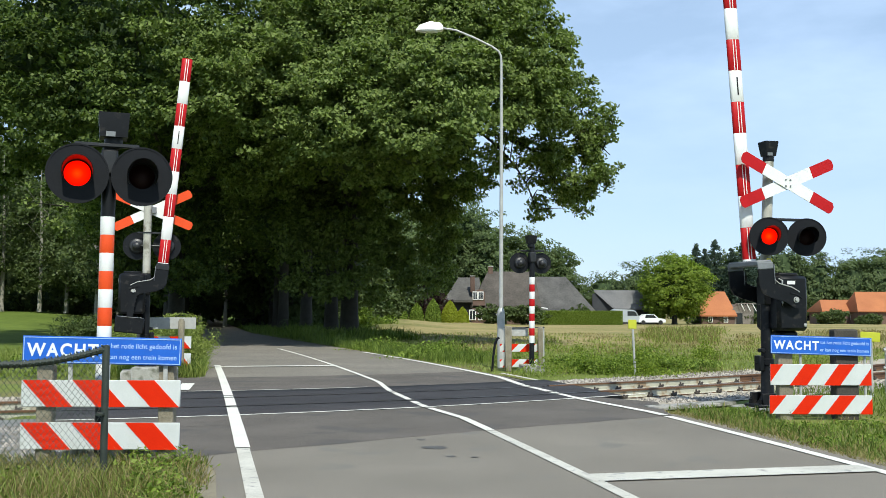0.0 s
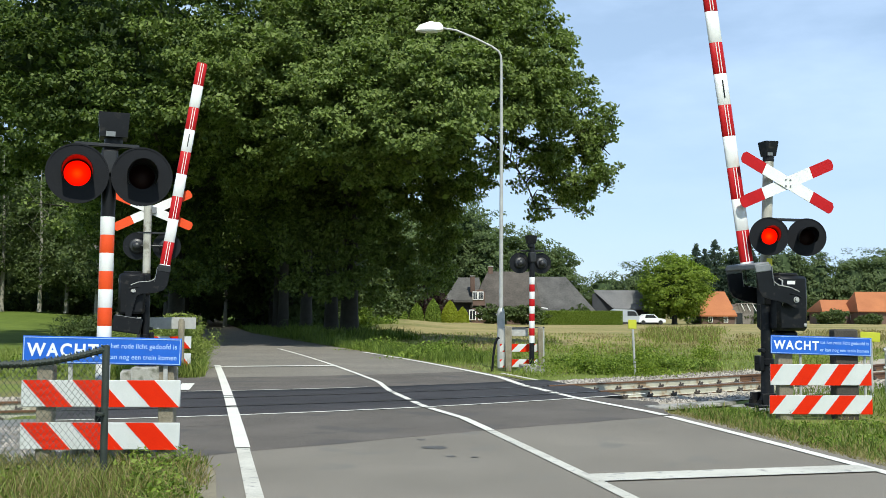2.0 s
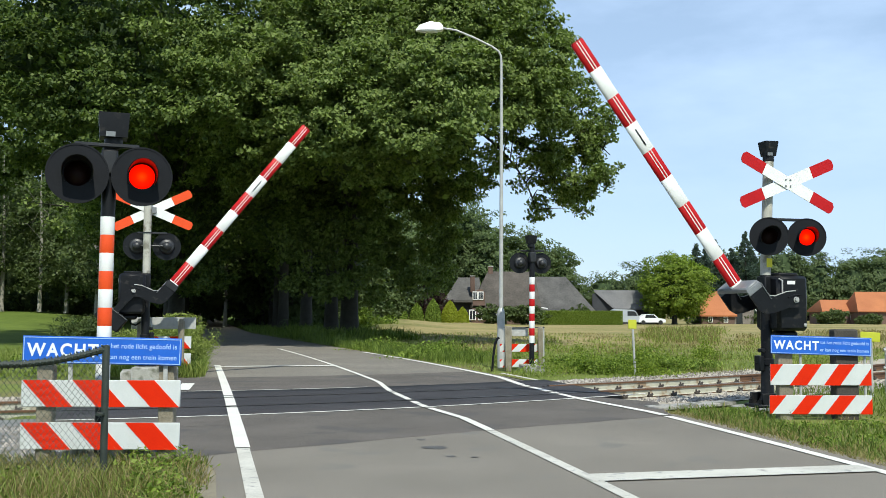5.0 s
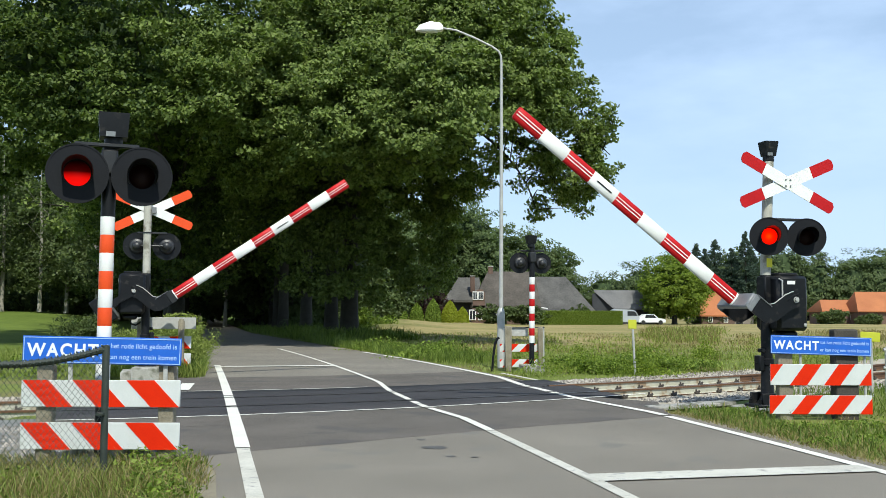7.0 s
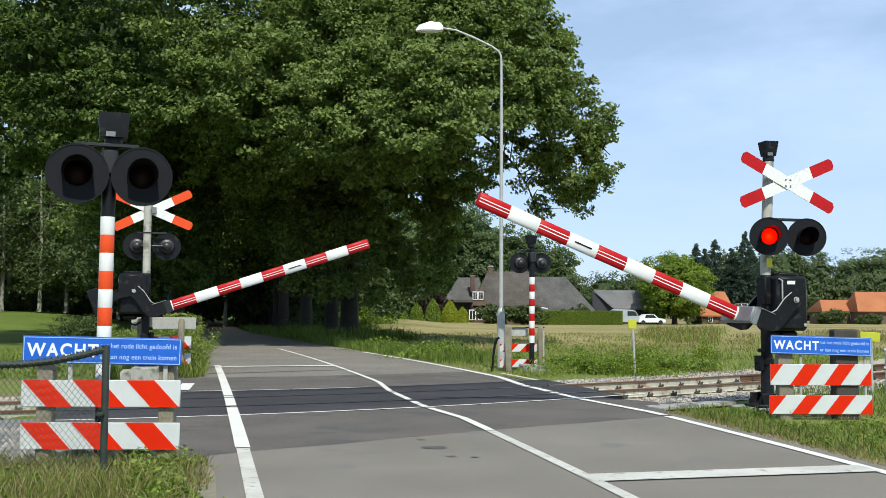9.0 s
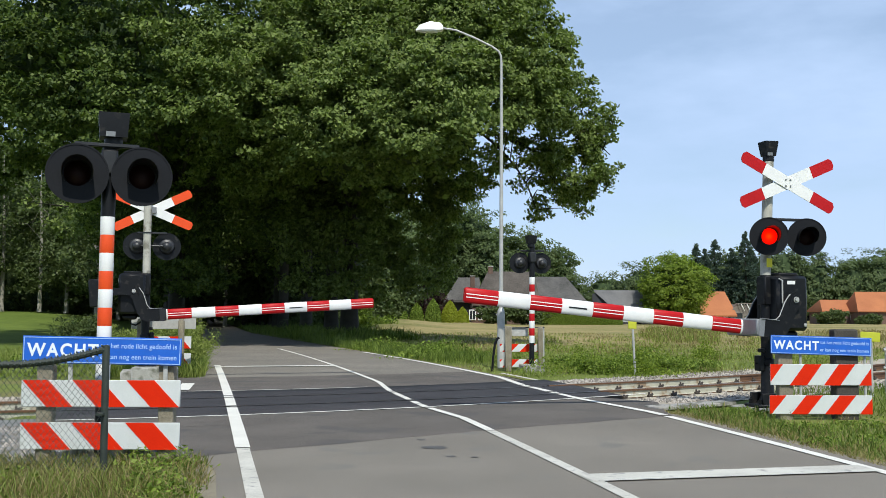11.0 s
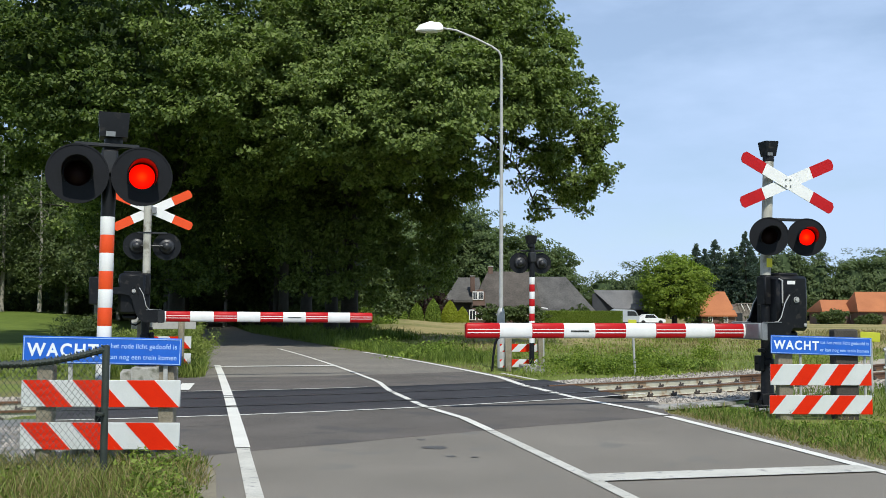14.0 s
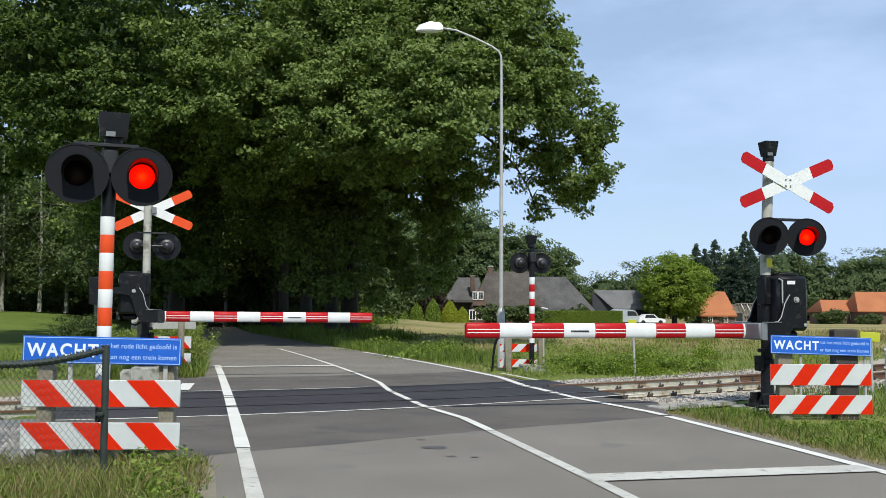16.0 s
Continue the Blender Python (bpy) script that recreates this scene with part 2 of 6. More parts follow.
class Shape:
    """Collects vertices and faces of one mesh."""

    def __init__(self):
        self.v, self.f, self.k = [], [], []

    def add(self, verts, faces, m=I4, k=0):
        base = len(self.v)
        self.v += [tuple(m @ Vector(p)) for p in verts]
        self.f += [tuple(base + i for i in f) for f in faces]
        self.k += [k] * len(faces)
        return self

    def box(self, sx, sy, sz, m=I4, bevel=0.0, k=0):
        """A box centred on m, with chamfered edges."""
        x, y, z = sx / 2, sy / 2, sz / 2
        if not bevel:
            v = [(a * x, b * y, c * z) for a in (-1, 1) for b in (-1, 1) for c in (-1, 1)]
            return self.add(v, [(0, 1, 3, 2), (4, 6, 7, 5), (0, 4, 5, 1), (2, 3, 7, 6), (0, 2, 6, 4), (1, 5, 7, 3)], m, k)
        d = min(bevel, x * 0.9, y * 0.9, z * 0.9)
        bm = bmesh.new()
        for a in (-1, 1):
            for b in (-1, 1):
                for c in (-1, 1):
                    bm.verts.new((a * x, b * (y - d), c * (z - d)))
                    bm.verts.new((a * (x - d), b * y, c * (z - d)))
                    bm.verts.new((a * (x - d), b * (y - d), c * z))
        bmesh.ops.convex_hull(bm, input=bm.verts[:])
        bmesh.ops.dissolve_limit(bm, angle_limit=0.02, verts=bm.verts[:], edges=bm.edges[:])
        bm.verts.index_update()
        self.add([p.co[:] for p in bm.verts], [[p.index for p in f.verts] for f in bm.faces], m, k)
        bm.free()
        return self

    def lathe(self, profile, m=I4, seg=20, k=0, caps=True):
        """Turns (radius, height) points round z."""
        v, f = [], []
        for r, h in profile:
            v += [(r * math.cos(a), r * math.sin(a), h) for a in (2 * math.pi * i / seg for i in range(seg))]
        for j in range(len(profile) - 1):
            f += [(j * seg + i, j * seg + (i + 1) % seg, (j + 1) * seg + (i + 1) % seg, (j + 1) * seg + i) for i in range(seg)]
        if caps:
            f += [tuple(reversed(range(seg))), tuple(range((len(profile) - 1) * seg, len(profile) * seg))]
        return self.add(v, f, m, k)

    def rod(self, a, b, r, r2=None, seg=12, k=0):
        a, b = Vector(a), Vector(b)
        m = Matrix.Translation(a) @ (b - a).to_track_quat("Z", "Y").to_matrix().to_4x4()
        return self.lathe([(r, 0), (r if r2 is None else r2, (b - a).length)], m, seg, k)

    def tube(self, points, radii, seg=8, k=0):
        """A bent tube through points."""
        pts = [Vector(p) for p in points]
        if not isinstance(radii, (list, tuple)):
            radii = [radii] * len(pts)
        v, f = [], []
        for i, p in enumerate(pts):
            way = (pts[min(i + 1, len(pts) - 1)] - pts[max(i - 1, 0)]).normalized()
            side = way.cross(Vector((0.13, 0.21, 0.97))).normalized()
            up = side.cross(way)
            v += [tuple(p + radii[i] * (math.cos(a) * side + math.sin(a) * up)) for a in (2 * math.pi * j / seg for j in range(seg))]
        for i in range(len(pts) - 1):
            f += [(i * seg + j, i * seg + (j + 1) % seg, (i + 1) * seg + (j + 1) % seg, (i + 1) * seg + j) for j in range(seg)]
        f += [tuple(reversed(range(seg))), tuple(range((len(pts) - 1) * seg, len(pts) * seg))]
        return self.add(v, f, I4, k)

    def plate(self, outline, thick, m=I4, k=0):
        """An outline in x, z pulled along y by thick, centred."""
        n = len(outline)
        v = [(x, -thick / 2, z) for x, z in outline] + [(x, thick / 2, z) for x, z in outline]
        f = [tuple(range(n)), tuple(reversed(range(n, 2 * n)))] + [(i, i + n, (i + 1) % n + n, (i + 1) % n) for i in range(n)]
        return self.add(v, f, m, k)

    def mesh(self, name, materials):
        me = bpy.data.meshes.new(name)
        me.from_pydata(self.v, [], self.f)
        bm = bmesh.new()
        bm.from_mesh(me)
        bmesh.ops.recalc_face_normals(bm, faces=bm.faces[:])
        bm.to_mesh(me)
        bm.free()
        for mat in materials:
            me.materials.append(mat)
        if len(materials) > 1:
            me.polygons.foreach_set("material_index", self.k)
        me.shade_smooth()
        me.set_sharp_from_angle(angle=radians(38))
        return me


def part(name, shape, mat, parent=None, label="", m=None):
    """Links a shape, or a mesh, as one object under a thing or a part."""
    mats = mat if isinstance(mat, (list, tuple)) else [mat]
    data = shape.mesh(name, mats) if isinstance(shape, Shape) else shape
    ob = new(name, data)
    ob.parent = parent
    if m is not None:
        ob.matrix_basis = m
    return tagged(ob, label)


def thing(name, m, label, category, group="", kind=""):
    ob = new(name)
    ob.empty_display_size = 0.2
    ob.matrix_basis = m
    return tagged(ob, label, category, group, kind)


def quads_mesh(name, corners, mat):
    """A mesh of loose four-cornered leaves from an array (n, 4, 3)."""
    n = len(corners)
    me = bpy.data.meshes.new(name)
    me.vertices.add(n * 4)
    me.vertices.foreach_set("co", np.ascontiguousarray(corners, dtype=np.float32).ravel())
    me.loops.add(n * 4)
    me.loops.foreach_set("vertex_index", np.arange(n * 4, dtype=np.int32))
    me.polygons.add(n)
    me.polygons.foreach_set("loop_start", np.arange(0, n * 4, 4, dtype=np.int32))
    me.update(calc_edges=True)
    me.materials.append(mat)
    return me


def leaf_quads(centres, size, rng, up=0.4, narrow=0.55, outward=None):
    """Small rhombic leaves at the centres, turned at random but mostly facing up and outward."""
    n = len(centres)
    normal = rng.normal(size=(n, 3))
    normal[:, 2] += up * 2.0
    if outward is not None:
        normal += outward
    normal /= np.linalg.norm(normal, axis=1, keepdims=True) + 1e-9
    along = np.cross(normal, rng.normal(size=(n, 3)))
    along /= np.linalg.norm(along, axis=1, keepdims=True) + 1e-9
    across = np.cross(normal, along)
    s = (size * rng.uniform(0.6, 1.35, n))[:, None]
    fold = normal * s * 0.16
    return np.stack([centres - along * s * 0.5, centres + across * s * narrow * 0.5 - fold, centres + along * s * 0.5, centres - across * s * narrow * 0.5 - fold], axis=1)


# ---- ground, road and track ----
def clamp_line(c, y, lo, hi, slope_hi=None):
    """A parabola between lo and hi, going on straight outside."""
    a, b, k = c
    yy = min(max(y, lo), hi)
    x = a * yy * yy + b * yy + k
    slope = 2 * a * yy + b
    if y > hi and slope_hi is not None:
        slope = slope_hi
    return x + slope * (y - yy)


def left_line(y):
    return clamp_line((-0.00046, -0.22789, 0.34988), y, 6, 40, -0.235)


def centre_line(y):
    return clamp_line((-0.0020, -0.16579, 2.90234), y, 6, 40, -0.245)


def right_line(y):
    return clamp_line((-0.00364, -0.1030, 5.27986), min(y, 65), 6, 36, -0.335) - 0.25 * max(0.0, y - 65)


def track_mid(x):
    """The y of the track's middle at x."""
    return clamp_line((0.0207, 0.508, 17.35), x, -9, 14)


def panel_near(x):
    return clamp_line((0.0300, 0.570, 15.30), x, -6, 5)


def panel_far(x):
    return clamp_line((0.0400, 0.600, 19.80), x, -6, 4)


def track_frame(x):
    """Place and direction of the track's middle at x."""
    d = Vector((0.02, track_mid(x + 0.01) - track_mid(x - 0.01), 0)).normalized()
    return Vector((x, track_mid(x), 0)), d, Vector((-d.y, d.x, 0))


def ribbon(left, right, ys, z=0.0, thick=0.0):
    """A strip across the road between two lines given as functions of y."""
    s = Shape()
    v, f = [], []
    for y in ys:
        v += [(left(y), y, z), (right(y), y, z)]
    n = len(ys)
    f += [(2 * i, 2 * i + 1, 2 * i + 3, 2 * i + 2) for i in range(n - 1)]
    if thick:
        b = len(v)
        v += [(x, y, zz - thick) for x, y, zz in v]
        f += [(2 * i, 2 * i + 2, b + 2 * i + 2, b + 2 * i) for i in range(n - 1)]
        f += [(2 * i + 1, b + 2 * i + 1, b + 2 * i + 3, 2 * i + 3) for i in range(n - 1)]
    return s.add(v, f)


def across_patch(low, high, z, grow_l=0.0, grow_r=0.0, nx=26, ny=4, s0=0.0, s1=1.0, left=left_line, right=right_line):
    """A patch on the road between two lines that cross it, given as functions of x."""
    v, f = [], []
    for j in range(ny + 1):
        for i in range(nx + 1):
            s = s0 + (s1 - s0) * i / nx
            x = 0.0
            for _ in range(8):
                y = low(x) + (high(x) - low(x)) * j / ny
                a, b = left(y) - grow_l, right(y) + grow_r
                x = a + (b - a) * s
            v.append((x, y, z))
    f = [(j * (nx + 1) + i, j * (nx + 1) + i + 1, (j + 1) * (nx + 1) + i + 1, (j + 1) * (nx + 1) + i) for j in range(ny) for i in range(nx)]
    return Shape().add(v, f)


def steps(a, b, d):
    n = max(1, int(round((b - a) / d)))
    return [a + (b - a) * i / n for i in range(n + 1)]


def rise(x, y):
    """The height of the field far off."""
    d = math.hypot(x, y)
    off = max(left_line(y) - x, x - right_line(y)) if 0 < y < 230 else 30.0
    up = min(1.0, max(0.0, (d - 45) / 45)) * min(1.0, max(0.0, (off - 4.5) / 9.0))
    return -0.05 + up * (1.35 if x < -14 else 1.35 - 1.2 * min(1.0, (x + 14) / 14) if x < 0 else 0.15 - 0.40 * min(1.0, x / 9))


def ground_sheet():
    xs = [-2500, -1200, -600, -300] + steps(-160, -20, 4) + steps(-18, 22, 0.8) + steps(24, 160, 4) + [300, 600, 1200, 2500]
    ys = [-1500, -600, -200] + steps(-60, 4, 4) + steps(5, 34, 0.8) + steps(36, 220, 4) + [300, 450, 700, 1200, 2500, 4000]
    v, f = [], []
    for y in ys:
        for x in xs:
            off = max(left_line(y) - x, x - right_line(y)) if -60 < y < 120 else 30
            near_track = abs(y - track_mid(max(-40, min(40, x)))) if abs(x) < 60 else 30
            calm = min(1.0, max(0.0, (min(off, near_track) - 4.0) / 8.0))
            dip = 0.16 * min(1.0, max(0.0, (3.0 - 0.86 * near_track) / 0.7)) if near_track < 20 and not -6.2 < x < 2.6 else 0.0
            v.append((x, y, rise(x, y) - dip - (0.10 if off < 3.0 and y > 46 else 0.0) + calm * 0.08 * noise.noise((x * 0.11, y * 0.11, 3.0))))
    n = len(xs)
    f = [(j * n + i, j * n + i + 1, (j + 1) * n + i + 1, (j + 1) * n + i) for j in range(len(ys) - 1) for i in range(n - 1)]
    ob = part("ground", Shape().add(v, f), meadow_material())
    tagged(ob, "meadow ground with grass, mown hay and pasture", "ground", kind="structure")


def meadow_material():
    """Rough verge grass, a hay field beyond the track and a bright pasture on the other side of the avenue."""
    m = material("meadow", (0.085, 0.120, 0.022), (0.190, 0.220, 0.055), 0.95, 0.30, 7, bump=0.5, spots=((0.17, 0.155, 0.065), 0.08, 0.35), spec=0.15)
    n, l = m.node_tree.nodes, m.node_tree.links
    b = n["Principled BSDF"]
    pos, sep, wob = n.new("ShaderNodeTexCoord"), n.new("ShaderNodeSeparateXYZ"), n.new("ShaderNodeTexNoise")
    wob.inputs["Scale"].default_value, wob.inputs["Detail"].default_value = 0.09, 4.0
    l.new(pos.outputs["Object"], sep.inputs["Vector"])
    l.new(pos.outputs["Object"], wob.inputs["Vector"])

    def grown(axis, lo, hi, sway):
        add, rng = n.new("ShaderNodeMath"), n.new("ShaderNodeMapRange")
        add.operation = "MULTIPLY_ADD"
        add.inputs[1].default_value = sway
        l.new(wob.outputs["Fac"], add.inputs[0])
        l.new(sep.outputs[axis], add.inputs[2])
        rng.inputs["From Min"].default_value, rng.inputs["From Max"].default_value = lo + sway / 2, hi + sway / 2
        l.new(add.outputs[0], rng.inputs["Value"])
        return rng.outputs["Result"]

    def both(a, c):
        mul = n.new("ShaderNodeMath")
        mul.operation = "MULTIPLY"
        l.new(a, mul.inputs[0])
        l.new(c, mul.inputs[1])
        return mul.outputs[0]

    def field(colours, mask, scale, fine):
        a, g, r = n.new("ShaderNodeTexNoise"), n.new("ShaderNodeTexNoise"), n.new("ShaderNodeValToRGB")
        a.inputs["Scale"].default_value, g.inputs["Scale"].default_value = scale, fine
        a.inputs["Detail"].default_value = 6.0
        mean, mix = n.new("ShaderNodeMixRGB"), n.new("ShaderNodeMixRGB")
        mean.inputs["Fac"].default_value = 0.45
        for t in (a, g):
            l.new(pos.outputs["Object"], t.inputs["Vector"])
        l.new(a.outputs["Fac"], mean.inputs["Color1"])
        l.new(g.outputs["Fac"], mean.inputs["Color2"])
        r.color_ramp.elements[0].position, r.color_ramp.elements[1].position = 0.34, 0.66
        r.color_ramp.elements[0].color, r.color_ramp.elements[1].color = (*colours[0], 1), (*colours[1], 1)
        l.new(mean.outputs["Color"], r.inputs["Fac"])
        old = b.inputs["Base Color"].links[0].from_socket
        l.new(mask, mix.inputs["Fac"])
        l.new(old, mix.inputs["Color1"])
        l.new(r.outputs["Color"], mix.inputs["Color2"])
        l.new(mix.outputs["Color"], b.inputs["Base Color"])

    field(((0.155, 0.158, 0.048), (0.380, 0.300, 0.145)), both(grown("X", -7, -3, 3), grown("Y", 34, 46, 14)), 0.10, 2.2)
    field(((0.088, 0.128, 0.022), (0.140, 0.188, 0.036)), both(grown("X", -13, -17, 2), grown("Y", 30, 36, 6)), 0.12, 2.0)
    return m


ground_sheet()

YS = steps(-40, 60, 1.0) + steps(64, 200, 4)
road = part("road", ribbon(lambda y: left_line(y) - 0.30 - 0.35 * max(0.0, 1 - ((y - 17) / 8) ** 2), lambda y: right_line(y) + 0.22, YS, 0.0, 0.12), ASPHALT)
tagged(road, "narrow worn grey asphalt country road over the railway", "road", kind="structure")


patch_near = lambda x: clamp_line((-0.015, 0.72, 11.85), x, -2.7, 2.8) + 0.10 * noise.noise((x * 1.3, 0.0, 5.0))
patch_far = lambda x: panel_far(x) + 3.9 + 0.05 * noise.noise((x * 1.3, 0.0, 8.0))
part("asphalt_patch", across_patch(patch_near, patch_far, 0.0022, 0.95, 0.16, ny=8), PATCH, road, "newer dark asphalt patch")
panel = part("crossing_panel", across_patch(panel_near, panel_far, 0.008, 2.6, 0.75, nx=40, ny=6), PANEL, road, "black crossing surface between the rails")
body = panel.modifiers.new("thickness", "SOLIDIFY")
body.thickness, body.offset = 0.22, -1.0
part("panel_edge", across_patch(lambda x: panel_near(x) - 0.06, lambda x: panel_near(x) + 0.025, 0.011, 2.4, 1.3, nx=40, ny=1), PAINT, road, "pale panel edge strip")
part("panel_edge", across_patch(lambda x: panel_far(x) - 0.02, lambda x: panel_far(x) + 0.06, 0.011, 1.5, 0.0, nx=30, ny=1, s1=0.55), WORN_PAINT, road, "pale panel edge strip")


part("asphalt_patch", across_patch(lambda x: panel_near(x) - 1.25, lambda x: panel_near(x) - 0.04, 0.0042, 2.5, 0.0, nx=24, ny=2, s1=0.4), PATCH, road, "dark asphalt apron beside the rails")


def marking(line, half, y0, y1, mat):
    z = 0.0085 if y1 < 14.9 else 0.0130
    part("road_marking", ribbon(lambda y: line(y) - half, lambda y: line(y) + half, steps(y0, y1, 0.5), z), mat, road, "white road marking")




def bowed(line, side, y0, y1, y2, y3):
    """A line painted a little aside where the road crosses the rails."""
    return lambda y: line(y) - side * min(1.0, max(0.0, (y - y0) / (y1 - y0))) * min(1.0, max(0.0, (y3 - y) / (y3 - y2)))


for y0, y1, mat in ((17.06, 26.4, PAINT), (15.07, 16.96, PAINT), (10.6, 14.93, PAINT), (-20.0, 10.58, WORN_PAINT)):
    marking(left_line, 0.082 if mat is PAINT else 0.070, y0, y1, mat)
right_paint = bowed(right_line, 0.28, 14.4, 16.6, 19.6, 22.0)
for y0, y1, half, mat in ((19.7, 35.0, 0.075, PAINT), (18.1, 19.55, 0.075, PAINT), (14.05, 17.95, 0.070, PAINT), (8.3, 13.9, 0.065, PAINT), (-20.0, 8.25, 0.065, WORN_PAINT)):
    marking(right_paint, half, y0, y1, mat)
centre_paint = bowed(centre_line, 0.20, 13.6, 15.2, 18.2, 20.4)
for y0, y1, half, mat in ((18.1, 38.0, 0.050, PAINT), (16.2, 17.95, 0.055, PAINT), (15.62, 16.05, 0.055, PAINT), (15.1, 15.5, 0.055, PAINT), (12.2, 14.98, 0.060, PAINT), (-20.0, 12.18, 0.062, WORN_PAINT)):
    marking(centre_paint, half, y0, y1, mat)
part("asphalt_patch", Shape().add([(2.15, 16.9, 0.003), (2.85, 14.4, 0.003), (3.25, 14.35, 0.003), (3.48, 16.15, 0.003), (2.7, 16.95, 0.003)], [(0, 1, 2, 3, 4)]), PATCH, road, "dark asphalt apron beside the rails")
marking(lambda y: right_line(y) + 0.50, 0.055, 21.0, 23.4, WORN_PAINT)
part("road_marking", Shape().add([(-4.86, 18.1, 0.016), (-4.62, 18.15, 0.016), (-4.93, 19.8, 0.016), (-5.17, 19.75, 0.016)], [(0, 1, 2, 3)]), PAINT, road, "short white paint block")
stop_near = lambda x: 8.29 + 0.215 * x
part("stop_line", across_patch(stop_near, lambda x: stop_near(x) + 0.38, 0.0130, -2.93, -0.02, nx=8, ny=1), WORN_PAINT, road, "worn white stop line")
stop_far = lambda x: 26.75 + 0.2 * x
part("stop_line", across_patch(stop_far, lambda x: stop_far(x) + 0.33, 0.015, 0.0, 0.0, nx=8, ny=1, right=centre_line), PAINT, road, "white stop line")
for sx, sy, sr, kk in ((-0.085, 10.7, 0.115, 1.1), (-0.24, 11.35, 0.04, 1.2), (0.09, 10.05, 0.04, 1.2), (0.32, 10.0, 0.03, 1.2), (3.98, 8.68, 0.06, 1.2)):
    blot = [(sx + 1.25 * sr * math.cos(a) * (1 + 0.25 * noise.noise((a, sx, 0.5))), sy + kk * sr * math.sin(a) * (1 + 0.25 * noise.noise((a, sy, 1.5))), 0.005) for a in (i * math.pi / 8 for i in range(16))]
    part("oil_stain", Shape().add(blot, [tuple(range(16))]), OIL, road, "dark stain")
GRIT_L = ribbon(lambda y: left_line(y) - 0.62 - 0.12 * noise.noise((y * 0.9, 2.0, 0.0)), lambda y: left_line(y) - 0.29, steps(-10, 11.5, 0.5), -0.006)
part("road_shoulder", GRIT_L, GRIT, road, "sandy road shoulder")
GRIT_R = ribbon(lambda y: right_line(y) + 0.21, lambda y: right_line(y) + 0.42 + 0.14 * noise.noise((y * 0.9, 7.0, 0.0)), steps(-10, 14.4, 0.5), -0.012)
part("road_shoulder", GRIT_R, GRIT, road, "sandy road shoulder")

# ballast bed with loose stones
BED = ((-2.7, -0.06), (-2.1, -0.075), (-1.5, -0.145), (1.5, -0.145), (2.1, -0.075), (2.7, -0.06))
bed_v, bed_f = [], []
XS = steps(-60, 70, 0.5)
for bx in XS:
    p, d, nrm = track_frame(bx)
    bed_v += [tuple(p + nrm * o + Vector((0, 0, h))) for o, h in BED]
for i in range(len(XS) - 1):
    bed_f += [(6 * i + j, 6 * i + j + 1, 6 * i + 6 + j + 1, 6 * i + 6 + j) for j in range(5)]
track = part("railway_track", Shape().add(bed_v, bed_f), material("ballast_bed", (0.25, 0.215, 0.165), (0.48, 0.43, 0.35), 0.95, 2.5, 24, bump=0.8))
tagged(track, "single railway track on pale ballast crossing the road", "railway track", kind="structure")


def in_road(x, y, grow=0.0):
    return left_line(y) - 0.3 - grow < x < right_line(y) + 0.25 + grow


gv = [(-9.0, 9.75), (-2.95, 9.75), (-2.6, 11.0), (-3.0, 13.0), (-3.6, 14.4), (-9.0, 12.5)]
part("gravel_yard", Shape().add([(x, y, -0.032) for x, y in gv], [tuple(range(6))]), material("grey_gravel", (0.12, 0.125, 0.12), (0.22, 0.22, 0.21), 0.95, 1.5, 30, bump=0.6, spots=((0.12, 0.14, 0.06), 0.08, 0.8)), track, "grey gravel beside the track")
rng = np.random.default_rng(4)
stones = []
for i in range(14000):
    sx = rng.uniform(2.5, 11.0) if i % 4 else rng.uniform(-9.5, -3.2)
    p, d, nrm = track_frame(sx)
    o = rng.uniform(-2.5, 2.6)
    q = p + nrm * o
    if (abs(o) < 1.25 and i % 3) or in_road(q.x, q.y, 0.75) or abs(abs(o) - 0.75) < 0.10 or -5.4 < q.x < 2.5:
        continue
    r = rng.uniform(0.018, 0.042)
    stones.append((q.x, q.y, float(np.interp(o, [b[0] for b in BED], [b[1] for b in BED])) + 0.004, r))
for i in range(2600):
    sx, sy = rng.uniform(-7.5, -3.4), rng.uniform(9.9, 13.2)
    if sy < 12.9 + 0.35 * (sx + 5.0) and sx < left_line(sy) - 0.9:
        stones.append((sx, sy, -0.034, rng.uniform(0.014, 0.034)))
st = np.array(stones)
corner = np.array([(1, 0, 0), (-1, 0, 0), (0, 1, 0), (0, -1, 0), (0, 0, 1), (0, 0, -1)], dtype=float)
stone_v = np.repeat(st[:, None, :3], 6, 1) + (corner[None] * rng.uniform(0.55, 1.25, (len(st), 6, 1)) + rng.normal(0, 0.16, (len(st), 6, 3))) * st[:, None, 3:4]
tri = [(0, 2, 4), (2, 1, 4), (1, 3, 4), (3, 0, 4), (2, 0, 5), (1, 2, 5), (3, 1, 5), (0, 3, 5)]
stone_me = bpy.data.meshes.new("ballast_stones")
stone_me.from_pydata(stone_v.reshape(-1, 3).tolist(), [], [tuple(6 * i + k for k in t) for i in range(len(st)) for t in tri])
stone_me.materials.append(STONE)
tagged(new("ballast_stones", stone_me), "loose pale ballast stones along the track", "ballast", kind="stuff")

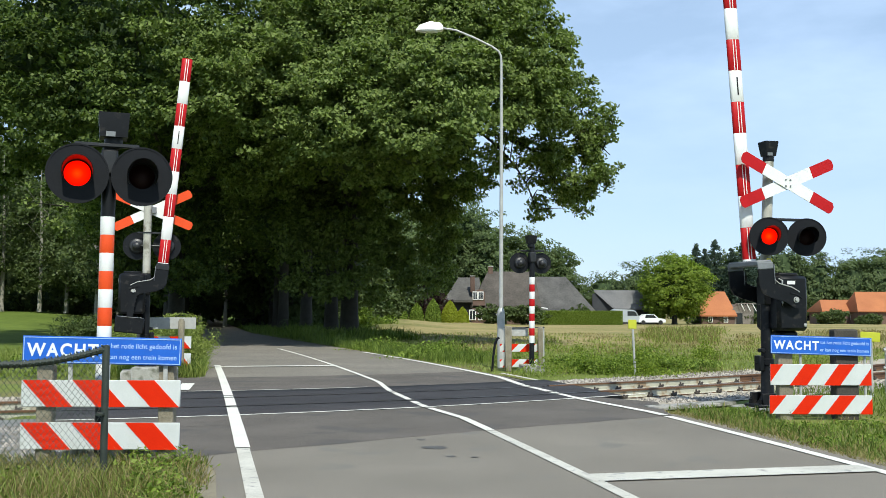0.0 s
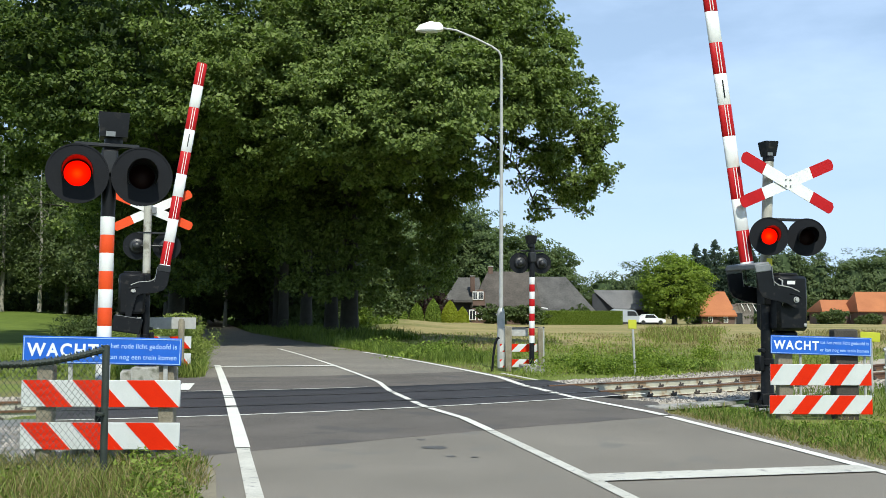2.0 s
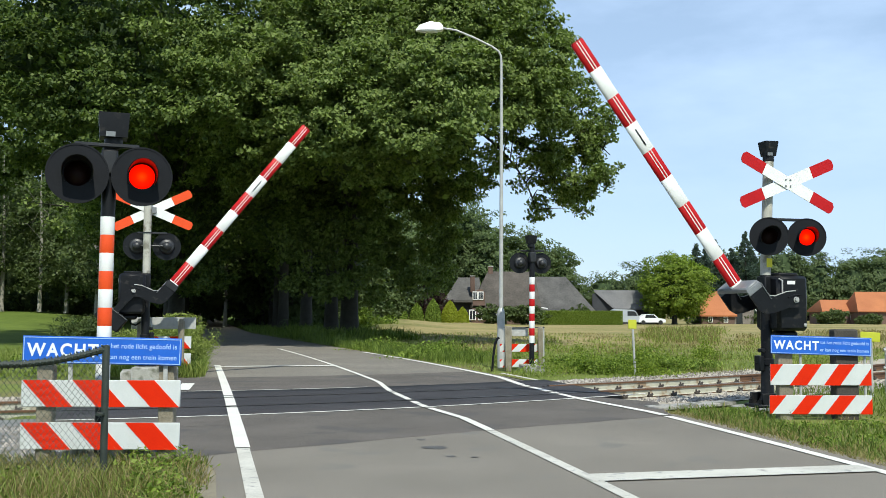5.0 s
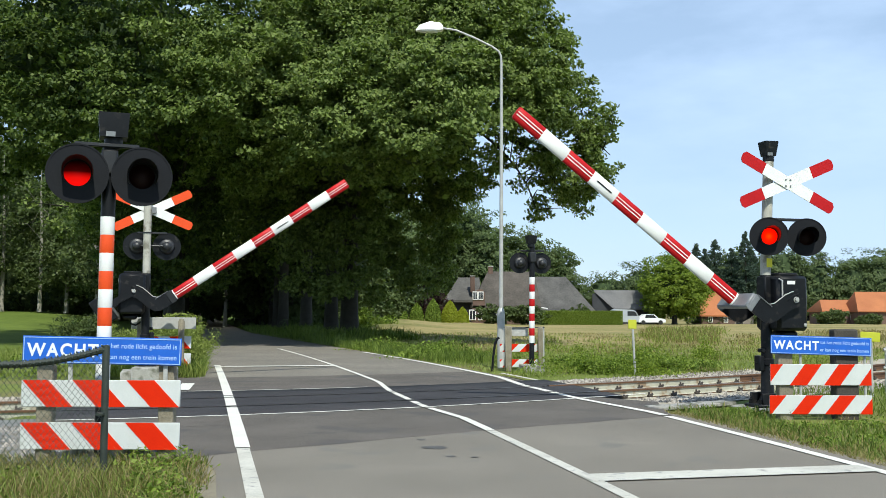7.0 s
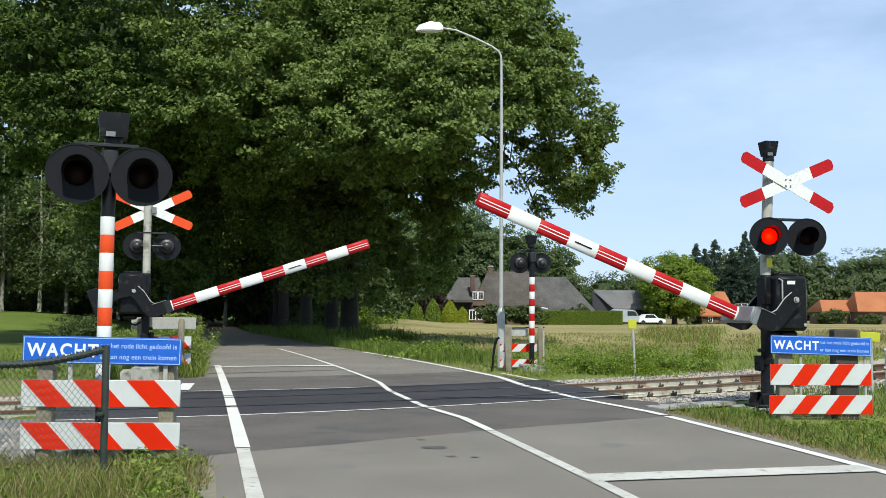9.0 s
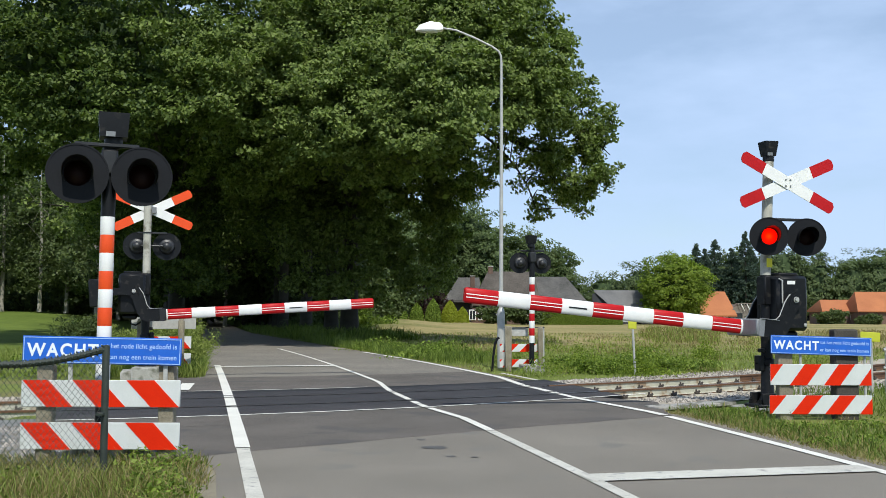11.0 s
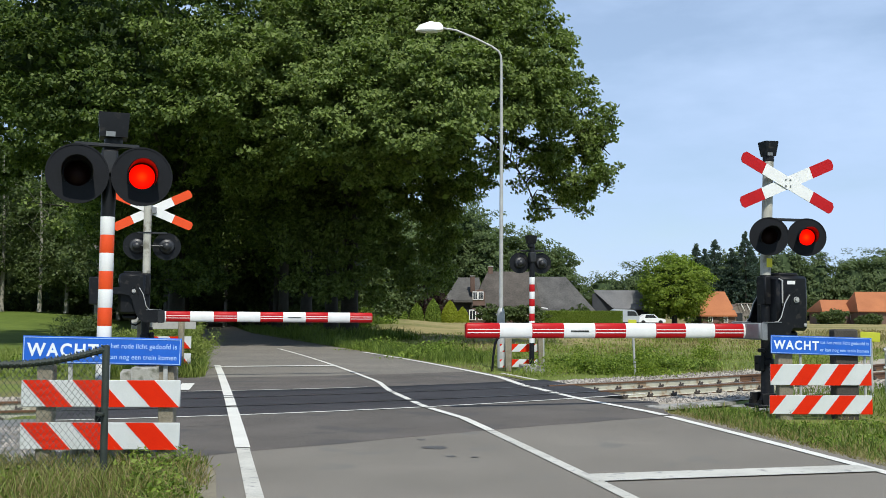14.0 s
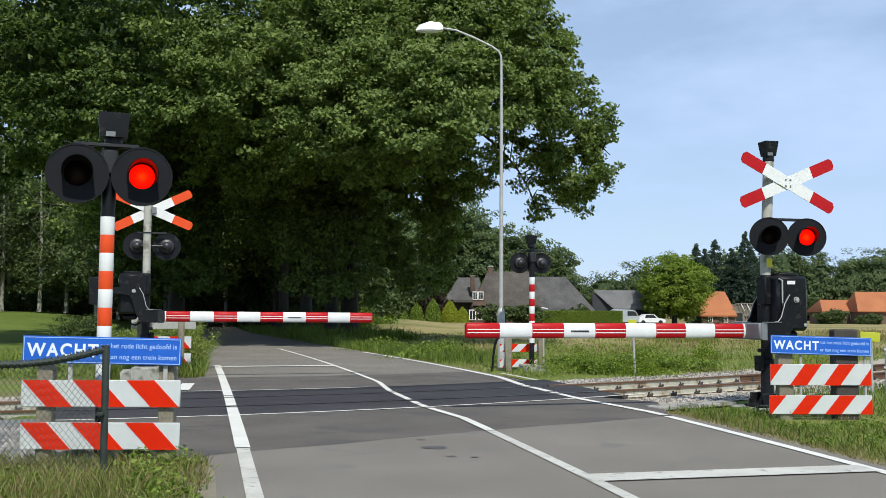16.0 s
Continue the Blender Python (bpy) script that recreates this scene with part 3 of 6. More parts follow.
# sleepers, rails and clips
sleeper_me = Shape().box(0.30, 2.6, 0.22, pose(0, 0, -0.242), 0.03).mesh("sleeper", [SLEEPER])
clip_shape = Shape()
for dy in (-0.11, 0.11):
    clip_shape.box(0.10, 0.075, 0.05, pose(0, dy, 0.055), 0.012).rod((-0.02, dy, 0.03), (-0.02, dy, 0.125), 0.018, seg=6).tube([(0.04, dy, 0.05), (0.075, dy * 1.1, 0.09), (0.04, dy * 1.25, 0.10), (-0.03, dy * 1.2, 0.07)], 0.012, 5)
clip_me = clip_shape.mesh("rail_clip", [CLIP])


def rail(offset, x0, x1):
    prof = [(-0.075, 0.0), (-0.075, 0.012), (-0.012, 0.03), (-0.012, 0.115), (-0.036, 0.125), (-0.036, 0.152), (-0.028, 0.160), (0.028, 0.160), (0.036, 0.152), (0.036, 0.125), (0.012, 0.115), (0.012, 0.03), (0.075, 0.012), (0.075, 0.0)]
    s, xs = Shape(), steps(x0, x1, 0.4)
    v, n = [], len(prof)
    for x in xs:
        p, d, nrm = track_frame(x)
        v += [tuple(p + nrm * (offset + a) + Vector((0, 0, h - 0.130))) for a, h in prof]
    for j in range(n):
        k = (j + 1) % n
        s.add([], [])
        s.f += [(i * n + j, i * n + k, (i + 1) * n + k, (i + 1) * n + j) for i in range(len(xs) - 1)]
        s.k += [1 if j == 6 else 2 if j in (1, 2, 3, 9, 10, 11) and abs(x + 1.2) < 8.7 else 0 for x in xs[1:]]
    s.v = v
    return part("rail", s, [RAIL_SIDE, RAIL_TOP, RAIL_PAINT], track, "rusty steel rail with its web painted pale")


for off in (-0.755, 0.755):
    rail(off, -60, -5.9)
    rail(off, 2.45, 70)
    head = Shape()
    hv = []
    hx = steps(-6.0, 2.55, 0.25)
    for x in hx:
        p, d, nrm = track_frame(x)
        hv += [tuple(p + nrm * (off + a) + Vector((0, 0, 0.019))) for a in (-0.036, 0.036)]
    head.add(hv, [(2 * i, 2 * i + 1, 2 * i + 3, 2 * i + 2) for i in range(len(hx) - 1)])
    part("rail_head", head, material("crossing_rail_head", (0.055, 0.05, 0.05), (0.10, 0.095, 0.09), 0.4, 3, 50, 0.5), track, "rail head flush with the road")
for sx in [-20 + 0.52 * i for i in range(100)]:
    p, d, nrm = track_frame(sx)
    if in_road(p.x, p.y, 0.2) or -6.2 < sx < 2.7:
        continue
    m = Matrix.Translation(p) @ Matrix.Rotation(math.atan2(d.y, d.x), 4, "Z")
    part("sleeper", sleeper_me, None, track, m=m)
    if -8 < sx < 14:
        for off in (-0.755, 0.755):
            part("rail_clip", clip_me, None, track, m=m @ pose(0, off, -0.162))
for cx, cy, cr, ln in ((3.55, 15.35, 31, 0.9), (4.3, 15.85, 33, 0.75)):
    duct = part("cable_duct_cover", Shape().box(ln, 0.32, 0.06, pose(0, 0, 0.0), 0.012), CONCRETE, None, m=pose(cx, cy, 0.0, 0, 0, cr))
    tagged(duct, "flat grey concrete duct cover lying beside the track", "duct cover", "duct covers by the track")


# ---- signals and barriers ----
def ring(inner, outer, thick):
    return [(inner, 0.0), (outer, 0.0), (outer, thick), (inner, thick), (inner, 0.0)]


FACING = pose(0, 0, 0, -90)          # turns z into +y


def signal_lamp(parent, m, lit):
    """A round black board with a hooded lens. A lit lamp holds a turning drum whose faces glow or not."""
    lamp = part("signal_lamp", Shape().lathe(ring(0.127, 0.294, 0.014), m @ FACING, 40, caps=False).lathe(ring(0.284, 0.299, 0.024), m @ pose(0, -0.004, 0) @ FACING, 40, caps=False), DISC if lit else BLACK, parent, "round matt black signal board with a hooded lens")
    hood, v, n = Shape(), [], 26
    for i in range(n + 1):
        a = radians(-35) + radians(250) * i / n
        reach = 0.05 + 0.28 * max(0.0, math.sin(a) * 0.5 + 0.5)
        for r, y in ((0.146, 0.012), (0.150, reach), (0.143, reach), (0.139, 0.012)):
            v.append((r * math.cos(a), y, r * math.sin(a)))
    f = [(4 * i + j, 4 * i + (j + 1) % 4, 4 * i + 4 + (j + 1) % 4, 4 * i + 4 + j) for i in range(n) for j in range(4)] + [(0, 1, 2, 3), (4 * n + 3, 4 * n + 2, 4 * n + 1, 4 * n)]
    part("hood", hood.add(v, f, m), BLACK, lamp, "curved black hood")
    if not lit:
        back = [(0.0, -0.20), (0.05, -0.19), (0.09, -0.15), (0.10, -0.10), (0.145, -0.08), (0.17, -0.03), (0.17, 0.0)]
        part("housing", Shape().lathe([(max(r, 0.001), h) for r, h in back], m @ FACING, 24), RUBBER_GREY, lamp, "domed grey lamp back")
        part("lens", Shape().lathe([(0.137, 0.0), (0.10, 0.012), (0.001, 0.016)], m @ pose(0, 0.002, 0) @ FACING, 24), LENS_DARK, lamp)
        return None
    part("housing", Shape().lathe([(0.001, -0.425), (0.12, -0.40), (0.19, -0.32), (0.215, -0.22), (0.215, 0.0)], m @ FACING, 28, caps=False), BLACK, lamp)
    drum = Shape()
    for q, (start, wide) in enumerate(((40, 100), (140, 80), (220, 100), (320, 80))):
        v, n, rows = [], 8, 10
        for j in range(rows + 1):
            up = radians(-60 + 120 * j / rows)
            for i in range(n + 1):
                a = radians(start + wide * i / n)
                v.append((0.205 * math.cos(a) * math.cos(up), 0.205 * math.sin(a) * math.cos(up), 0.205 * math.sin(up)))
        drum.add(v, [(j * 9 + i, j * 9 + i + 1, j * 9 + i + 10, j * 9 + i + 9) for j in range(rows) for i in range(n)], k=q)
    turning = part("lens_drum", drum, [LENS_BRIGHT, LENS_DIM, LENS_DARK, LENS_MEDIUM], lamp, "red signal light")
    turning.matrix_basis = m @ pose(0, -0.209, 0)
    return turning


def bell(parent, z, grow=1.0, x=0.0, flare=0.098, wide=0.135):
    s = Shape()
    t, b, h = wide * grow, flare * grow, 0.26 * grow
    v = [(-b, -b, 0.06), (b, -b, 0.06), (b, b, 0.06), (-b, b, 0.06), (-t, -t, h), (t, -t, h), (t, t, h), (-t, t, h), (-t, -t, h + 0.02), (t, -t, h + 0.02), (t, t, h + 0.02), (-t, t, h + 0.02)]
    f = [(0, 3, 2, 1), (0, 1, 5, 4), (1, 2, 6, 5), (2, 3, 7, 6), (3, 0, 4, 7), (4, 5, 9, 8), (5, 6, 10, 9), (6, 7, 11, 10), (7, 4, 8, 11), (8, 9, 10, 11)]
    s.add(v, f, pose(x, 0, z)).lathe([(0.06, -0.05), (0.09, -0.02), (0.09, 0.06)], pose(x, 0, z), 16)
    ob = part("bell", s, BLACK, parent, "black box-shaped warning bell")
    part("bell_plate", Shape().box(0.09, 0.006, 0.05, pose(x + 0.03, b + 0.012, z + 0.085)), GREY_METAL, ob, "small pale plate")


def flashing_post(m, lit, label, bands, band_top, post_top, lamp_z, base_block, red=None):
    """A banded post with a bell and two lamps; the lamps face local +y."""
    t = thing("crossing_signal", m, label, "crossing signal", "flashing signals at the crossing")
    part("post", Shape().rod((0, 0, 0), (0, 0, band_top), 0.064, seg=18).rod((0, 0, band_top), (0, 0, post_top), 0.070, seg=18), BLACK, t)
    for i in range(bands):
        z1 = band_top - 0.183 * i
        part("band", Shape().lathe([(0.0695, z1 - 0.183), (0.0705, z1 - 0.18), (0.0705, z1 - 0.003), (0.0695, z1)], I4, 20), (red or ORANGE_RED) if i % 2 else WHITE, t, "red reflective band" if i % 2 else "white reflective band")
    part("base_block", Shape().box(0.55, 0.5, base_block, pose(0, 0, base_block / 2 - 0.1), 0.03), CONCRETE, t, "concrete footing")
    part("crossbar", Shape().box(0.62, 0.05, 0.04, pose(0.03, 0.09, lamp_z + 0.305), 0.008).box(0.16, 0.2, 0.26, pose(0, 0.0, lamp_z + 0.14), 0.02).rod((-0.02, 0.0, lamp_z), (0.02, 0, lamp_z), 0.03), DARK_METAL, t, "lamp crossbar")
    bell(t, post_top, 1.1 if lit else 0.95, -0.03, 0.122 if lit else 0.098)
    return t, [signal_lamp(t, pose(x, 0.13, lamp_z) if lit else pose(x * 0.92, 0.13, lamp_z) @ Matrix.Scale(0.88, 4), lit) for x in (0.302, -0.312)]


LEFT_SIGNAL, LEFT_DRUMS = flashing_post(pose(-3.405, 9.95, -0.03, 0, -0.4, 200), True, "black signal post with red and white bands and two round lamps", 10, 2.43, 3.17, 2.84, 0.14)
flashing_post(pose(2.225, 24.85, -0.02, 0, 0.4, 12), False, "red and white banded signal post seen from behind", 9, 2.34, 3.12, 2.70, 0.26, RED)


def cross_sign(parent, m, red):
    """Two crossed arms, white in the middle and red at the ends, facing local +y."""
    sign = part("cross_sign", Shape().box(0.16, 0.05, 0.14, m @ pose(0, -0.04, 0), 0.01), GREY_METAL, parent, "red and white diagonal cross sign")
    for tilt, y in ((22.5, 0.0), (-26.5, 0.016)):
        mm = m @ pose(0, y, 0, 0, tilt, 0)
        part("white_arm", Shape().plate([(-0.47, -0.095), (0.47, -0.095), (0.47, 0.095), (-0.47, 0.095)], 0.012, mm), WHITE, sign, "white arm")
        for s in (-1, 1):
            part("red_arm_end", Shape().plate([(0.472 * s, -0.095), (0.86 * s, -0.095), (0.90 * s, -0.045), (0.90 * s, 0.045), (0.86 * s, 0.095), (0.472 * s, 0.095)], 0.012, mm), red, sign, "red arm end")
    for bx, bz in ((-0.04, 0.05), (0.04, 0.05), (-0.04, -0.05), (0.04, -0.05)):
        part("bolt", Shape().rod((bx, 0.02, bz), (bx, 0.034, bz), 0.014, seg=8), GREY_METAL, sign, m=m)
    return sign


def barrier_arm(parent, e, steel):
    """The swinging half barrier: its origin is the pivot, the boom runs along +x at height e."""
    arm = part("barrier_arm", Shape().rod((0, -0.45, 0), (0, 0.45, 0), 0.035), DARK_METAL, parent, "red and white striped barrier boom on a forked lever")
    for side in (-1, 1):
        hub = [(0.125 * math.cos(a), 0.125 * math.sin(a)) for a in (radians(65 + 20 * i) for i in range(8))]
        outline = [(0.50, e + 0.132), (0.33, e + 0.14), (0.27, e + 0.21), (0.20, -0.06), (0.13, 0.06)] + hub + [(-0.03, -0.16), (0.06, e + 0.06), (0.13, e - 0.07), (0.24, e - 0.125), (0.50, e - 0.13)]
        lever = part("lever", Shape().plate(outline, 0.03, pose(0, side * 0.42, 0)), BLACK, arm, "black curved lever plate")
        part("pivot_bolt", Shape().rod((0, side * 0.43, 0), (0, side * 0.475, 0), 0.030, seg=8).lathe([(0.048, 0.0), (0.048, 0.012)], pose(0, side * 0.436, 0, -90), 14), GALVANISED, arm, "bright pivot bolt")
        part("lever_edge", Shape().tube([(0.115, side * 0.437, 0.075), (0.135, side * 0.437, 0.05), (0.200, side * 0.437, -0.06), (0.268, side * 0.437, e + 0.215), (0.33, side * 0.437, e + 0.145), (0.40, side * 0.437, e + 0.14)], 0.0085, 6), GALVANISED, lever, "thin pale strip along the lever's edge")
        part("lever_rib", Shape().tube([(0.02, side * 0.437, 0.10), (0.075, side * 0.437, 0.03), (0.11, side * 0.437, -0.09)], 0.012, 6), BLACK, lever)
        part("bracket_side", Shape().box(0.10, 0.02, 0.27, pose(0.555, side * 0.425, e), 0.006), steel, arm)
        part("bracket_flange", Shape().box(0.31, 0.05, 0.012, pose(0.42, side * 0.425, e + 0.14), 0.004), GREY_METAL, arm)
        if steel is GREY_METAL:
            continue
        part("counterweight_lever", Shape().plate([(-0.02, 0.11), (-0.02, -0.09), (-0.30, -0.06), (-0.66, -0.05), (-0.66, 0.07), (-0.30, 0.08)], 0.04, pose(0, side * 0.42, 0)), BLACK, arm, "black lever of the counterweight")
    if steel is not GREY_METAL:
        weight = part("counterweight", Shape().box(0.33, 0.90, 0.58, pose(-0.715, 0, 0.0), 0.02), BLACK, arm, "heavy black counterweight slab")
        part("counterweight_edge", Shape().box(0.012, 0.91, 0.54, pose(-0.548, 0, 0.0), 0.004), GREY_METAL, weight)
    part("bracket", Shape().box(0.09, 0.85, 0.26, pose(0.60, 0, e), 0.02), steel, arm, "boom bracket")
    part("boom_socket", Shape().box(0.09, 0.13, 0.245, pose(0.595, 0, e), 0.02), steel, arm, "boom socket")

    def boom(x0, x1, k, grow=0.0):
        v, n = [], 20
        for x in (x0, x0 + 0.003, x1 - 0.003, x1):
            g = grow - (0.002 if x in (x0, x1) else 0)
            v += [(x, (0.050 + g) * math.copysign(abs(math.cos(a)) ** 0.8, math.cos(a)), e + (0.113 + g) * math.sin(a)) for a in (2 * math.pi * i / n for i in range(n))]
        f = [(j * n + i, j * n + (i + 1) % n, (j + 1) * n + (i + 1) % n, (j + 1) * n + i) for j in range(3) for i in range(n)]
        f += [tuple(reversed(range(n))), tuple(range(3 * n, 4 * n))]
        return part("band", Shape().add(v, f), RED if k else WHITE, arm, "red reflective band" if k else "white reflective band")

    boom(0.64, 0.673, 0)
    for i in range(9):
        boom(0.675 + 0.5 * i, 0.675 + 0.5 * (i + 1), (i + 1) % 2)
    part("end_cap", Shape().box(0.016, 0.07, 0.19, pose(5.183, 0, e), 0.006), RED, arm)
    for side in (-1, 1):
        for i in range(0, 9, 2):
            for dz in (0.018, -0.030):
                part("rib", Shape().box(0.49, 0.004, 0.013, pose(0.925 + 0.5 * i, side * 0.0495, e + dz)), WHITE, arm, "thin white rib on a red band")
        part("slot", Shape().box(0.29, 0.006, 0.020, pose(0.675 + 2.75, side * 0.0535, e - 0.006)), BLACK, arm, "short black slot")
    return arm


def barrier_signal(m, lit, label, e, bracket, red, foot, lean=0.0):
    """Post with bell, cross, two lamps and the machine that swings the boom. Local +x: the closed boom; +y: where the lamps face."""
    t = thing("barrier_signal", m, label, "level crossing barrier", "half barriers at the crossing")
    low = Shape().lathe([(0.17, 0.0), (0.17, 0.03), (0.125, 0.10), (0.105, 0.16), (0.092, 0.62), (0.115, 0.64), (0.115, 0.72), (0.088, 0.74), (0.088, 2.04)], I4, 22)
    part("lower_post", low, BLACK, t, "black lower post")
    part("foot", Shape().box(0.52, 0.42, 0.05, pose(0.03, 0, 0.005), 0.015).box(0.30, 0.05, 0.2, pose(0.05, 0.16, 0.1), 0.01).box(0.30, 0.05, 0.2, pose(0.05, -0.16, 0.1), 0.01).rod((0.22, 0.14, 0.0), (0.22, 0.14, 0.10), 0.022, seg=6).rod((0.22, -0.14, 0.0), (0.22, -0.14, 0.10), 0.022, seg=6), BLACK, t, "bolted black foot")
    part("footing", Shape().box(0.95, 0.9, foot, pose(0.0, 0, -0.02 - foot / 2), 0.03), CONCRETE, t, "concrete footing")
    part("upper_post", Shape().rod((0, 0, 2.04), (lean, 0, 3.90), 0.082, seg=20), POST_GREY, t, "weathered grey upper post")
    part("post_collar", Shape().lathe([(0.086, 2.60), (0.092, 2.60), (0.092, 2.63), (0.086, 2.63)], pose(lean * 0.4, 0, 0.30), 20), DARK_METAL, t)
    part("reflector", Shape().box(0.10, 0.008, 0.14, pose(-0.02, 0.086, 2.235), 0.003), YELLOW if lit else POST_GREY, t, "yellow band" if lit else "")
    part("side_box", Shape().box(0.09, 0.16, 0.24, pose(0.135, 0.0, 0.66), 0.012).box(0.07, 0.12, 0.06, pose(0.12, 0.04, 0.86), 0.01).rod((0.16, 0.0, 0.66), (0.21, 0, 0.66), 0.01, seg=6), BLACK, t, "small black box on the post")
    body = Shape().box(0.54, 0.64, 0.86, pose(-0.28, 0, 1.60), 0.05).box(0.36, 0.40, 0.06, pose(-0.28, 0, 2.05), 0.02).box(0.3, 0.34, 0.12, pose(-0.32, 0, 1.11), 0.04)
    machine = part("machine_box", body, BLACK, t, "black barrier machine housing")
    part("service_plate", Shape().box(0.14, 0.006, 0.055, pose(-0.24, 0.324, 1.92)), SIGN_PALE if not lit else WINDOW_WHITE, machine, "small white plate")
    part("latch", Shape().box(0.03, 0.04, 0.12, pose(-0.56, 0.20, 1.88), 0.006), GALVANISED, machine)
    part("padlock", Shape().box(0.05, 0.02, 0.05, pose(-0.48, 0.326, 1.26), 0.006), GALVANISED, machine)
    part("handle", Shape().tube([(-0.03, 0.31, 1.98), (-0.06, 0.36, 1.95), (-0.06, 0.36, 1.60), (-0.09, 0.31, 1.56)], 0.012, 6), GALVANISED, machine, "thin metal handle")
    part("cable", Shape().tube([(-0.32, 0.12, 1.08), (-0.30, 0.14, 0.96), (-0.20, 0.13, 0.93), (-0.10, 0.08, 1.00)], 0.02, 7), BLACK, machine)
    part("shroud", Shape().box(0.20, 0.24, 0.46, pose(-0.01, 0, 1.80), 0.02), BLACK, t, "black collar round the post")
    lamp_z = 2.64
    xs = [bracket + 0.39, bracket - 0.28] if lit else [bracket + 0.31, bracket - 0.31]
    part("crossbar", Shape().box(0.62, 0.05, 0.045, pose(bracket, 0.12, lamp_z + 0.28), 0.008).box(0.12, 0.14, 0.05, pose(0, 0.08, lamp_z + 0.28), 0.008).rod((bracket + 0.3, 0.12, lamp_z), (bracket - 0.3, 0.12, lamp_z), 0.025), DARK_METAL, t, "lamp crossbar")
    drums = [signal_lamp(t, pose(x, 0.24, lamp_z, 0, 0, -23 if lit else 0), lit) for x in xs]
    cross_sign(t, pose(bracket if lit else bracket, 0.17, 3.50 if lit else 3.42), red)
    bell(t, 3.88 if lit else 3.75, 1.05, lean, 0.080, 0.108)
    arm = barrier_arm(t, e, GREY_METAL if lit else DARK_METAL)
    return t, drums, arm


NEAR_POST = pose(5.103, 15.638, 0.0, 0, 0, 194.9)
NEAR_BARRIER, NEAR_DRUMS, NEAR_ARM = barrier_signal(NEAR_POST, True, "black barrier post with red and white cross and lamps", -0.487, -0.31, RED, 0.25, -0.09)
FAR_POST = pose(-6.364, 21.216, 0.21, 0, 0, 15.6)
FAR_BARRIER, FAR_DRUMS, FAR_ARM = barrier_signal(FAR_POST, False, "barrier post with red and white cross seen from behind", -0.528, 0.10, ORANGE_RED, 0.30)


# ---- warning boards ----
def letters(name, text, size, mat, parent, m, squeeze=1.0):
    c = bpy.data.curves.new(name, "FONT")
    c.body, c.size, c.extrude, c.offset = text, size, 0.001, size * (0.028 if len(text) < 9 else 0.012)
    c.space_character = 1.22 if len(text) < 9 else 1.05
    tmp = new(name, c)
    dg = bpy.context.evaluated_depsgraph_get()
    me = bpy.data.meshes.new_from_object(tmp.evaluated_get(dg))
    bpy.data.objects.remove(tmp)
    me.materials.clear()
    me.materials.append(mat)
    xs = [v.co.x for v in me.vertices]
    lo, hi = min(xs), max(xs)
    for v in me.vertices:
        v.co.x = (v.co.x - lo) * squeeze / (hi - lo)
    return tagged(part(name, me, None, parent, m=m @ pose(0, 0, 0, 90)), kind="stuff" if len(text) > 9 else "")


def striped_board(parent, w, h, m, slope, starts, first_red, label="red and white slanted stripes"):
    """A board in x, z with slanted stripes. starts: where each colour change meets the lower edge, from its left end."""
    board = part("striped_board", Shape().box(w, 0.022, h, m, 0.006), BOARD_WHITE, parent, label)
    edges = [-9.0] + list(starts) + [9.0]
    for i in range(len(edges) - 1):
        if (i % 2 == 0) != first_red:
            continue
        poly = [(edges[i], 0.0), (edges[i + 1], 0.0), (edges[i + 1] + slope, h), (edges[i] + slope, h)]
        for side, lim in ((0, 0.0), (1, w)):            # cut at both ends of the board
            out = []
            for j in range(len(poly)):
                a, b = poly[j], poly[(j + 1) % len(poly)]
                ina, inb = (a[0] >= lim) if side == 0 else (a[0] <= lim), (b[0] >= lim) if side == 0 else (b[0] <= lim)
                if ina:
                    out.append(a)
                if ina != inb:
                    k = (lim - a[0]) / (b[0] - a[0])
                    out.append((lim, a[1] + k * (b[1] - a[1])))
            poly = out
        if len(poly) > 2:
            part("stripe", Shape().plate([(x - w / 2, z - h / 2) for x, z in poly], 0.004, m @ pose(0, -0.0125, 0)), BOARD_RED, board, "red stripe")
    return board


def text_sign(parent, w, h, m):
    sign = part("sign_plate", Shape().box(w, 0.012, h, m, 0.012), BLUE, parent, "blue warning sign with white lettering")
    for sx, sz, bw, bh in ((0, h / 2 - 0.014, w - 0.02, 0.007), (0, -h / 2 + 0.014, w - 0.02, 0.007), (w / 2 - 0.014, 0, 0.007, h - 0.03), (-w / 2 + 0.014, 0, 0.007, h - 0.03)):
        part("sign_border", Shape().box(bw, 0.003, bh, m @ pose(sx, -0.0075, sz)), SIGN_PALE, sign)
    letters("large_word", "WACHT", h * 0.66, SIGN_WHITE, sign, m @ pose(-w / 2 + w * 0.028, -0.0068, -h * 0.23), w * 0.45)
    letters("small_text", "tot het rode licht gedoofd is", h * 0.26, SIGN_PALE, sign, m @ pose(-w / 2 + w * 0.490, -0.0068, h * 0.10), w * 0.48)
    letters("small_text", "er kan nog een trein komen", h * 0.26, SIGN_PALE, sign, m @ pose(-w / 2 + w * 0.490, -0.0068, -h * 0.30), w * 0.48)
    return sign


